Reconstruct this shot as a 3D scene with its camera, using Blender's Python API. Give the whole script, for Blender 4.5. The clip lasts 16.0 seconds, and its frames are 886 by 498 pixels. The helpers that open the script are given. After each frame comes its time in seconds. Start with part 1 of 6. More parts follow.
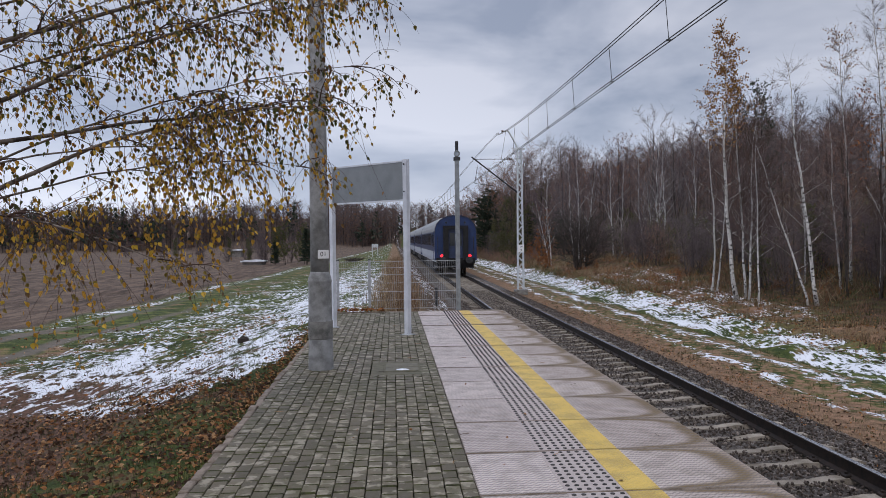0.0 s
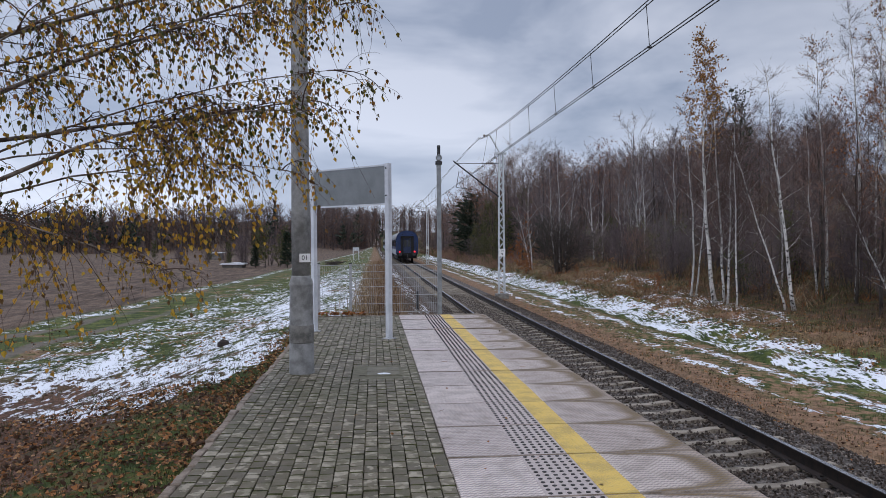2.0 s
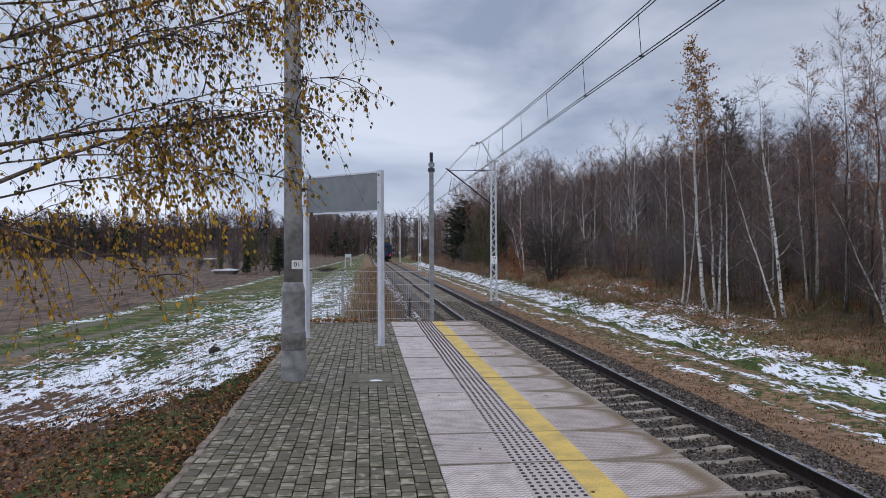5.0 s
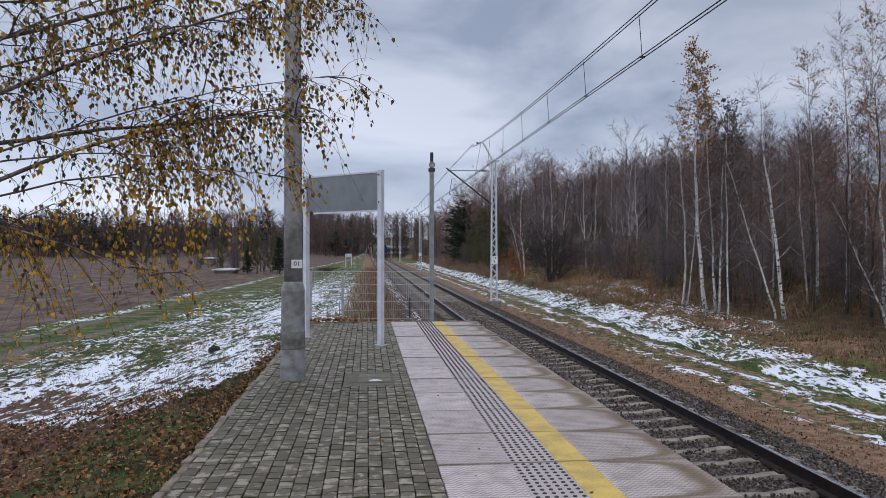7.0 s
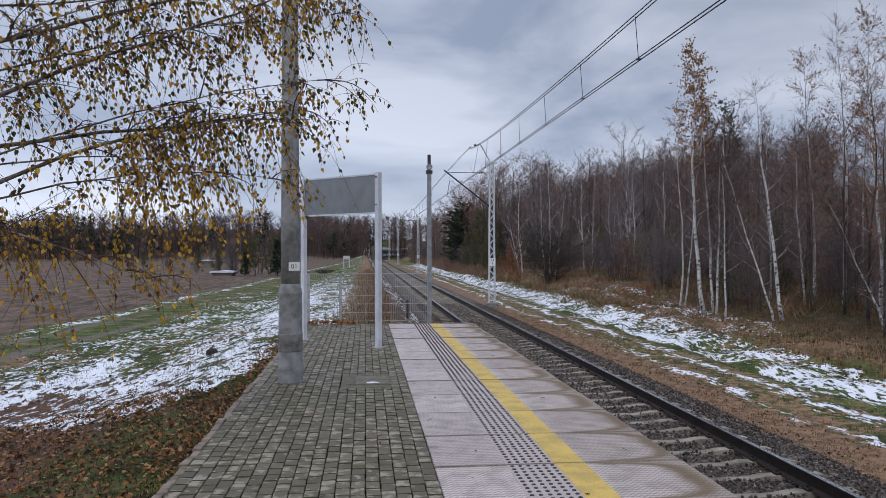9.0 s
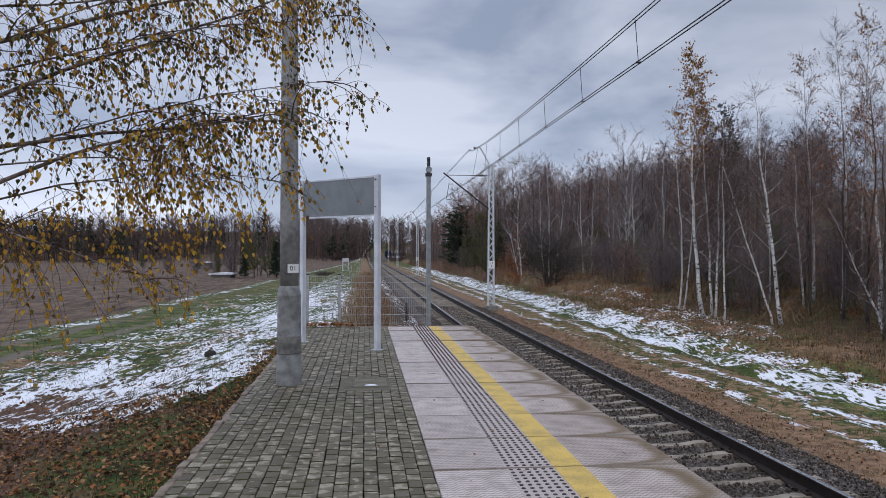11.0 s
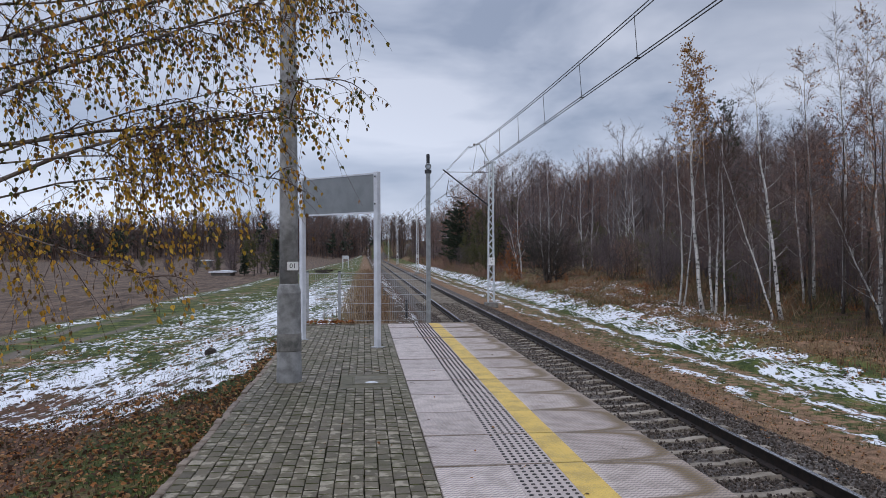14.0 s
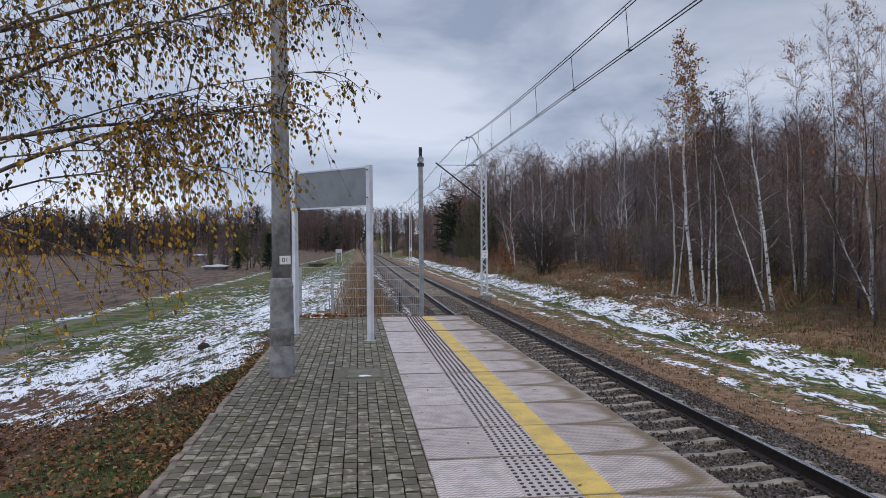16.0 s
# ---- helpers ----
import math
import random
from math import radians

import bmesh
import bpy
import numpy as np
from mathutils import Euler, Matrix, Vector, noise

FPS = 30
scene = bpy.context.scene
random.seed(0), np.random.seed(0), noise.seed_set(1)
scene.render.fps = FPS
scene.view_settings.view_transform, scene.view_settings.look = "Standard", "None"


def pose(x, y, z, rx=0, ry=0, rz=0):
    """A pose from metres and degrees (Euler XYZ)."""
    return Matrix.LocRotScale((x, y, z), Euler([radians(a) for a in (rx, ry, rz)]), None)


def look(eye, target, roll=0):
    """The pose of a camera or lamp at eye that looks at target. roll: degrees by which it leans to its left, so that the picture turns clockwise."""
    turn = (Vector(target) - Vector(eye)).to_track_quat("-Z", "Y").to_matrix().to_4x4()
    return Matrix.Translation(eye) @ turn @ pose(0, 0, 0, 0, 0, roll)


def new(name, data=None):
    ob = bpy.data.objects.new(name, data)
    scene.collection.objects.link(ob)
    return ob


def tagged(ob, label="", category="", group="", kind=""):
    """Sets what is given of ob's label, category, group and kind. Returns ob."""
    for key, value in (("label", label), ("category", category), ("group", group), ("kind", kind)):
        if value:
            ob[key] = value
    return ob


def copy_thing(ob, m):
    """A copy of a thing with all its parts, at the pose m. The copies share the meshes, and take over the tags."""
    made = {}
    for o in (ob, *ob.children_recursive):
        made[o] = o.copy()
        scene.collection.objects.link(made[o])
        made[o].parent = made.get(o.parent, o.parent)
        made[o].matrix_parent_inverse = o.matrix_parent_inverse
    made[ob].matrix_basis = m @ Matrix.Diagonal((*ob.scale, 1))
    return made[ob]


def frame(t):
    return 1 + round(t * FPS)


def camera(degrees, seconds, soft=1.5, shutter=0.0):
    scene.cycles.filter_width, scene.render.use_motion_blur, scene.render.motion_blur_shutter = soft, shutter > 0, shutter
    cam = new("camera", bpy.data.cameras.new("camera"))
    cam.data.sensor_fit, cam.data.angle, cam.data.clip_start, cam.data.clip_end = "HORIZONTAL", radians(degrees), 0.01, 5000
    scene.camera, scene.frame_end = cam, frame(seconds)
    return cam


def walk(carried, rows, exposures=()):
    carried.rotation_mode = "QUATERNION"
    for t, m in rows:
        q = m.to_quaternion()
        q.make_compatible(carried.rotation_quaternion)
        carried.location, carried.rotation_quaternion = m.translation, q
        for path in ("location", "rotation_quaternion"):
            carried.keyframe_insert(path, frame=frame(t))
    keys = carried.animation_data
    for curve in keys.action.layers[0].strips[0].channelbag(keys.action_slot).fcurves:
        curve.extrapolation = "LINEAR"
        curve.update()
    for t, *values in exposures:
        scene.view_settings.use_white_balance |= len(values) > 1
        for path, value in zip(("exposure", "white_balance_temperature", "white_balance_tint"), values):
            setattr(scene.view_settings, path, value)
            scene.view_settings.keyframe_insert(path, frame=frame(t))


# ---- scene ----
cam = camera(59.8, 16.0, soft=0.5)
PATH = [
    (0, (-0.084, -0.237, 1.673), (0.044, 1.759, 1.648), -0.7),
    (0.5, (-0.089, -0.232, 1.672), (0.044, 1.763, 1.648), -0.6),
    (1, (-0.082, -0.238, 1.675), (0.054, 1.757, 1.654), -0.6),
    (1.5, (-0.091, -0.251, 1.677), (0.064, 1.743, 1.658), -0.5),
    (2, (-0.095, -0.252, 1.681), (0.082, 1.74, 1.665), -0.4),
    (2.5, (-0.098, -0.254, 1.68), (0.082, 1.738, 1.666), -0.3),
    (3, (-0.099, -0.261, 1.681), (0.087, 1.731, 1.672), -0.3),
    (3.5, (-0.097, -0.263, 1.684), (0.094, 1.728, 1.68), -0.2),
    (4, (-0.1, -0.26, 1.684), (0.096, 1.731, 1.685), -0.2),
    (6.5, (-0.092, -0.279, 1.683), (0.106, 1.711, 1.685), -0.2),
    (7, (-0.09, -0.263, 1.682), (0.106, 1.728, 1.684), -0.0),
    (7.5, (-0.09, -0.259, 1.68), (0.107, 1.732, 1.684), -0.1),
    (8, (-0.087, -0.273, 1.682), (0.111, 1.717, 1.687), -0.1),
    (8.5, (-0.082, -0.266, 1.682), (0.117, 1.724, 1.689), -0.1),
    (9, (-0.08, -0.283, 1.686), (0.121, 1.707, 1.693), -0.1),
    (11.5, (-0.078, -0.265, 1.684), (0.125, 1.724, 1.699), 0.1),
    (12, (-0.074, -0.263, 1.682), (0.129, 1.727, 1.697), -0.0),
    (12.5, (-0.073, -0.253, 1.676), (0.13, 1.737, 1.689), -0.1),
    (13, (-0.073, -0.259, 1.682), (0.13, 1.73, 1.693), -0.0),
    (13.5, (-0.077, -0.268, 1.687), (0.126, 1.722, 1.695), -0.1),
    (14, (-0.074, -0.26, 1.682), (0.129, 1.729, 1.688), -0.2),
    (14.5, (-0.071, -0.267, 1.684), (0.134, 1.722, 1.684), -0.3),
    (15, (-0.066, -0.259, 1.68), (0.143, 1.73, 1.676), -0.4),
    (15.5, (-0.058, -0.26, 1.683), (0.155, 1.729, 1.675), -0.5),
    (16, (-0.063, -0.261, 1.684), (0.157, 1.726, 1.672), -0.5),
]
walk(cam, [(t, look(eye, target, roll)) for t, eye, target, roll in PATH],
     exposures=((0, -0.08, 6730, 14), (1.2, -0.08, 6580, 13), (3, -0.08, 6500, 13), (16, -0.08, 6500, 13)))

# ---- world, sun, exposure ----
TRACK_X, EDGE_X, BORDER_X, LEFT_X = 4.06, 2.47, 0.456, -1.474
PLAT_END = 17.74
RAIL_Z = -0.76
CURVE_Y, CURVE_R = 245.0, 395.0


def build_world():
    world = bpy.data.worlds.new("overcast_sky")
    scene.world = world
    world.use_nodes = True
    nt = world.node_tree
    nt.nodes.clear()
    out = nt.nodes.new("ShaderNodeOutputWorld")
    bg = nt.nodes.new("ShaderNodeBackground")
    sky = nt.nodes.new("ShaderNodeTexSky")
    sky.sky_type, sky.sun_disc = "NISHITA", False
    sky.sun_elevation, sky.sun_rotation = radians(28), radians(200)
    coord = nt.nodes.new("ShaderNodeTexCoord")
    sep = nt.nodes.new("ShaderNodeSeparateXYZ")
    nt.links.new(coord.outputs["Generated"], sep.inputs[0])
    flat = nt.nodes.new("ShaderNodeVectorMath"); flat.operation = "MULTIPLY"
    flat.inputs[1].default_value = (1.0, 1.0, 2.7)
    nt.links.new(coord.outputs["Generated"], flat.inputs[0])
    n = nt.nodes.new("ShaderNodeTexNoise")
    n.inputs["Scale"].default_value, n.inputs["Detail"].default_value = 3.1, 5
    n.inputs["Roughness"].default_value, n.inputs["Distortion"].default_value = 0.52, 0.35
    nt.links.new(flat.outputs[0], n.inputs["Vector"])
    ramp = nt.nodes.new("ShaderNodeValToRGB")
    ramp.color_ramp.elements[0].position, ramp.color_ramp.elements[1].position = 0.37, 0.62
    ramp.color_ramp.elements[0].color = (0.335, 0.405, 0.545, 1)
    ramp.color_ramp.elements[1].color = (0.67, 0.735, 0.87, 1)
    e = ramp.color_ramp.elements.new(0.5); e.color = (0.50, 0.57, 0.71, 1)
    nt.links.new(n.outputs["Fac"], ramp.inputs[0])
    dim = nt.nodes.new("ShaderNodeMix"); dim.data_type = "RGBA"; dim.blend_type = "MULTIPLY"
    dim.inputs["Factor"].default_value = 1.0
    nt.links.new(sky.outputs[0], dim.inputs["A"]); dim.inputs["B"].default_value = (0.11, 0.11, 0.11, 1)
    mix = nt.nodes.new("ShaderNodeMix"); mix.data_type = "RGBA"
    mix.inputs["Factor"].default_value = 0.93
    nt.links.new(dim.outputs["Result"], mix.inputs["A"]); nt.links.new(ramp.outputs[0], mix.inputs["B"])
    # an overcast sky is brighter overhead than at the horizon
    high = nt.nodes.new("ShaderNodeMapRange")
    for k, v in (("From Min", 0.3), ("From Max", 0.95), ("To Min", 1.0), ("To Max", 2.1)):
        high.inputs[k].default_value = v
    nt.links.new(sep.outputs[2], high.inputs["Value"])
    # thinner, paler cloud low over the horizon
    low = nt.nodes.new("ShaderNodeMapRange"); low.interpolation_type = "SMOOTHSTEP"
    for k, v in (("From Min", 0.0), ("From Max", 0.30), ("To Min", 1.16), ("To Max", 0.95)):
        low.inputs[k].default_value = v
    nt.links.new(sep.outputs[2], low.inputs["Value"])
    both = nt.nodes.new("ShaderNodeMath"); both.operation = "MULTIPLY"
    nt.links.new(high.outputs[0], both.inputs[0]); nt.links.new(low.outputs[0], both.inputs[1])
    # the cloud is thinner over the open fields than over the wood
    side = nt.nodes.new("ShaderNodeMath"); side.operation = "MULTIPLY_ADD"
    side.inputs[1].default_value, side.inputs[2].default_value = -0.30, 1.02
    nt.links.new(sep.outputs[0], side.inputs[0])
    wide = nt.nodes.new("ShaderNodeMath"); wide.operation = "MULTIPLY"
    nt.links.new(both.outputs[0], wide.inputs[0]); nt.links.new(side.outputs[0], wide.inputs[1])
    both = wide
    nt.links.new(mix.outputs["Result"], bg.inputs[0])
    nt.links.new(both.outputs[0], bg.inputs[1])
    nt.links.new(bg.outputs[0], out.inputs[0])
    sun = new("sun", bpy.data.lights.new("sun", "SUN"))
    sun.data.energy, sun.data.angle, sun.data.color = 0.7, radians(25), (1.0, 0.95, 0.88)
    sun.matrix_world = look((0, 0, 30), (7, 20, 0))


build_world()

# ---- materials ----


class Mat:
    """A small node-tree writer."""

    def __init__(self, name, rough=0.8, metal=0.0, spec=0.5):
        self.m = bpy.data.materials.new(name)
        self.m.use_nodes = True
        self.nt = self.m.node_tree
        self.b = self.nt.nodes["Principled BSDF"]
        self.b.inputs["Roughness"].default_value = rough
        self.b.inputs["Metallic"].default_value = metal
        self.b.inputs["Specular IOR Level"].default_value = spec
        self.geo = self.nt.nodes.new("ShaderNodeNewGeometry")
        self.pos = self.geo.outputs["Position"]
        tc = self.nt.nodes.new("ShaderNodeTexCoord")
        self.obj = tc.outputs["Object"]
        self.rand = self.nt.nodes.new("ShaderNodeObjectInfo").outputs["Random"]
        self.island = self.geo.outputs["Random Per Island"]

    def link(self, a, b):
        if hasattr(a, "is_output"):
            self.nt.links.new(a, b)
        else:
            b.default_value = a

    def math(self, op, a, b=0.0, c=0.0):
        n = self.nt.nodes.new("ShaderNodeMath"); n.operation = op
        for s, v in zip(n.inputs, (a, b, c)):
            self.link(v, s)
        return n.outputs[0]

    def noise(self, scale, vec=None, detail=4, rough=0.55, distort=0.0):
        n = self.nt.nodes.new("ShaderNodeTexNoise")
        self.link(self.pos if vec is None else vec, n.inputs["Vector"])
        for k, v in (("Scale", scale), ("Detail", detail), ("Roughness", rough), ("Distortion", distort)):
            n.inputs[k].default_value = v
        return n.outputs["Fac"]

    def voronoi(self, scale, vec=None, out="Distance"):
        n = self.nt.nodes.new("ShaderNodeTexVoronoi")
        self.link(self.pos if vec is None else vec, n.inputs["Vector"])
        n.inputs["Scale"].default_value = scale
        return n.outputs[out]

    def stretch(self, vec, sx, sy, sz):
        n = self.nt.nodes.new("ShaderNodeVectorMath"); n.operation = "MULTIPLY"
        self.link(vec, n.inputs[0]); n.inputs[1].default_value = (sx, sy, sz)
        return n.outputs[0]

    def xyz(self, vec):
        n = self.nt.nodes.new("ShaderNodeSeparateXYZ"); self.link(vec, n.inputs[0])
        return n.outputs

    def step(self, v, lo, hi):
        n = self.nt.nodes.new("ShaderNodeMapRange"); n.interpolation_type = "SMOOTHSTEP"
        self.link(v, n.inputs["Value"]); self.link(lo, n.inputs["From Min"]); self.link(hi, n.inputs["From Max"])
        return n.outputs[0]

    def ramp(self, v, *stops):
        n = self.nt.nodes.new("ShaderNodeValToRGB"); self.link(v, n.inputs[0])
        els = n.color_ramp.elements
        while len(els) < len(stops):
            els.new(0.5)
        for e, (p, c) in zip(els, stops):
            e.position, e.color = p, (*c, 1)
        return n.outputs[0]

    def mix(self, f, a, b, mode="MIX"):
        n = self.nt.nodes.new("ShaderNodeMix"); n.data_type = "RGBA"; n.blend_type = mode
        self.link(f, n.inputs["Factor"])
        for v, s in ((a, n.inputs["A"]), (b, n.inputs["B"])):
            self.link((*v, 1) if isinstance(v, tuple) else v, s)
        return n.outputs["Result"]

    def color(self, c):
        self.link((*c, 1) if isinstance(c, tuple) else c, self.b.inputs["Base Color"])
        return self

    def rough(self, v):
        self.link(v, self.b.inputs["Roughness"]); return self

    def bump(self, h, strength=0.4, dist=0.01):
        n = self.nt.nodes.new("ShaderNodeBump")
        n.inputs["Strength"].default_value, n.inputs["Distance"].default_value = strength, dist
        self.link(h, n.inputs["Height"]); self.nt.links.new(n.outputs[0], self.b.inputs["Normal"])
        return self


def simple(name, c1, c2, scale=6.0, rough=0.8, metal=0.0, bump=0.2, dist=0.004, fine=60.0, local=False, rand=0.0):
    m = Mat(name, rough, metal)
    v = m.obj if local else m.pos
    f = m.math("ADD", m.math("MULTIPLY", m.noise(scale, v), 0.7), m.math("MULTIPLY", m.noise(fine, v), 0.3))
    col = m.mix(m.step(f, 0.35, 0.65), c1, c2)
    if rand:
        col = m.mix(m.math("MULTIPLY", m.rand, rand), col, tuple(x * 0.35 for x in c1))
    m.color(col)
    if bump:
        m.bump(m.noise(fine, v), bump, dist)
    return m.m


def mat_paver():
    m = Mat("mossy_concrete_paver", 0.6)
    big, mid, fine = m.noise(0.8), m.noise(9.0, detail=5), m.noise(160.0, detail=2)
    each = m.math("FRACT", m.math("ADD", m.math("MULTIPLY", m.rand, 7.31), m.math("MULTIPLY", m.island, 3.77)))
    base = m.ramp(each, (0.0, (0.082, 0.064, 0.036)), (0.35, (0.108, 0.086, 0.050)), (0.7, (0.135, 0.109, 0.066)), (1.0, (0.172, 0.140, 0.090)))
    # worn pale spots, more on some blocks than on others
    spot = m.noise(9.5, detail=3, rough=0.5)
    spot = m.math("ADD", spot, m.math("MULTIPLY", m.math("SUBTRACT", each, 0.5), 0.10))
    pale = m.step(m.math("ADD", spot, m.math("MULTIPLY", fine, 0.10)), 0.585, 0.66)
    base = m.mix(m.math("MULTIPLY", pale, 0.75), base, (0.42, 0.37, 0.28))
    moss = m.step(m.math("ADD", m.math("MULTIPLY", mid, 0.55), m.math("MULTIPLY", big, 0.6)), 0.52, 0.72)
    base = m.mix(m.math("MULTIPLY", moss, 0.55), base, (0.072, 0.070, 0.018))
    m.color(m.mix(m.math("MULTIPLY", fine, 0.4), base, (0.055, 0.048, 0.034)))
    m.rough(m.math("ADD", 0.44, m.math("MULTIPLY", mid, 0.4)))
    return m.bump(m.math("ADD", fine, m.math("MULTIPLY", mid, 1.5)), 0.4, 0.004).m


def mat_slab():
    """Pale pinkish concrete with a fine zigzag relief, browned towards its wet outer end."""
    m = Mat("platform_slab_concrete", 0.55)
    x, y, z = m.xyz(m.obj)
    zig = m.math("PINGPONG", x, 0.022)
    rel = m.math("SINE", m.math("MULTIPLY", m.math("ADD", y, m.math("MULTIPLY", zig, 0.9)), 2 * math.pi / 0.05))
    big, mid, fine = m.noise(1.1, detail=5), m.noise(5.0, detail=5), m.noise(220.0, detail=2)
    base = m.ramp(m.math("ADD", m.math("MULTIPLY", m.rand, 0.55), m.math("MULTIPLY", big, 0.45)),
                  (0.1, (0.49, 0.40, 0.365)), (0.9, (0.71, 0.60, 0.55)))
    grime = m.step(m.math("ADD", mid, m.math("MULTIPLY", m.noise(28.0), 0.3)), 0.58, 0.82)
    base = m.mix(m.math("MULTIPLY", grime, 0.45), base, (0.22, 0.18, 0.14))
    # the track side of the yellow line is walked less and stays browner
    base = m.mix(m.math("MULTIPLY", m.step(x, 0.16, 0.3), 0.32), base, (0.27, 0.215, 0.16))
    # a rounded tide line of brown water stain at the outer end of every slab
    wav = m.math("MULTIPLY", m.math("SUBTRACT", mid, 0.5), 0.22)
    ax = m.math("DIVIDE", m.math("MAXIMUM", m.math("SUBTRACT", x, 0.12), 0.0), 0.82)
    ay = m.math("DIVIDE", m.math("ABSOLUTE", y), 0.475)
    rr = m.math("ADD", m.math("POWER", ax, 2.6), m.math("MULTIPLY", m.math("POWER", ay, 5.0), m.step(x, -0.05, 0.45)))
    rr = m.math("ADD", rr, m.math("ADD", wav, m.math("MULTIPLY", m.math("SUBTRACT", m.rand, 0.5), 0.25)))
    line = m.math("MULTIPLY", m.step(rr, 0.50, 0.92), m.math("SUBTRACT", 1.0, m.math("MULTIPLY", m.step(rr, 0.98, 1.35), 0.55)))
    base = m.mix(m.math("MULTIPLY", line, 0.93), base, (0.150, 0.088, 0.018))
    # brown run-off along the joints
    joint = m.math("ADD", m.math("SUBTRACT", 0.5, m.math("ABSOLUTE", y)), m.math("MULTIPLY", m.math("SUBTRACT", mid, 0.5), 0.05))
    near = m.math("SUBTRACT", 1.0, m.step(joint, 0.012, 0.05))
    base = m.mix(m.math("MULTIPLY", near, 0.7), base, (0.15, 0.105, 0.05))
    groove = m.step(rel, -0.85, 0.1)
    base = m.mix(m.math("MULTIPLY", m.math("SUBTRACT", 1.0, groove), 0.62), base, (0.12, 0.10, 0.09))
    m.color(m.mix(m.math("MULTIPLY", fine, 0.2), base, (0.2, 0.18, 0.17)))
    m.rough(m.math("ADD", m.math("ADD", 0.16, m.math("MULTIPLY", m.step(x, 0.1, 0.4), 0.3)), m.math("MULTIPLY", mid, 0.5)))
    return m.bump(m.math("ADD", m.math("MULTIPLY", rel, 1.2), m.math("MULTIPLY", fine, 0.6)), 0.55, 0.005).m


def mat_yellow():
    m = Mat("yellow_road_paint", 0.6)
    wear = m.step(m.math("ADD", m.noise(4.0), m.math("MULTIPLY", m.noise(90.0, detail=3), 0.75)), 0.74, 1.05)
    base = m.mix(m.noise(2.5), (0.60, 0.40, 0.075), (0.72, 0.50, 0.12))
    base = m.mix(m.math("MULTIPLY", wear, 0.6), base, (0.30, 0.21, 0.07))
    x, y, z = m.xyz(m.obj)
    joint = m.step(m.math("ABSOLUTE", y), 0.44, 0.5)
    base = m.mix(m.math("MULTIPLY", joint, 0.5), base, (0.42, 0.32, 0.1))
    zig = m.math("PINGPONG", x, 0.03)
    rel = m.math("SINE", m.math("MULTIPLY", m.math("ADD", y, m.math("MULTIPLY", zig, 0.75)), 2 * math.pi / 0.034))
    return m.color(base).bump(m.math("ADD", rel, m.noise(300.0)), 0.4, 0.004).m


def mat_ballast():
    m = Mat("crushed_stone", 0.75)
    base = m.ramp(m.island, (0.0, (0.022, 0.017, 0.014)), (0.45, (0.06, 0.046, 0.038)), (0.85, (0.125, 0.098, 0.08)), (1.0, (0.34, 0.29, 0.25)))
    m.color(m.mix(m.math("MULTIPLY", m.noise(0.8), 0.5), base, (0.09, 0.06, 0.04)))
    return m.bump(m.noise(90.0), 0.4, 0.004).m


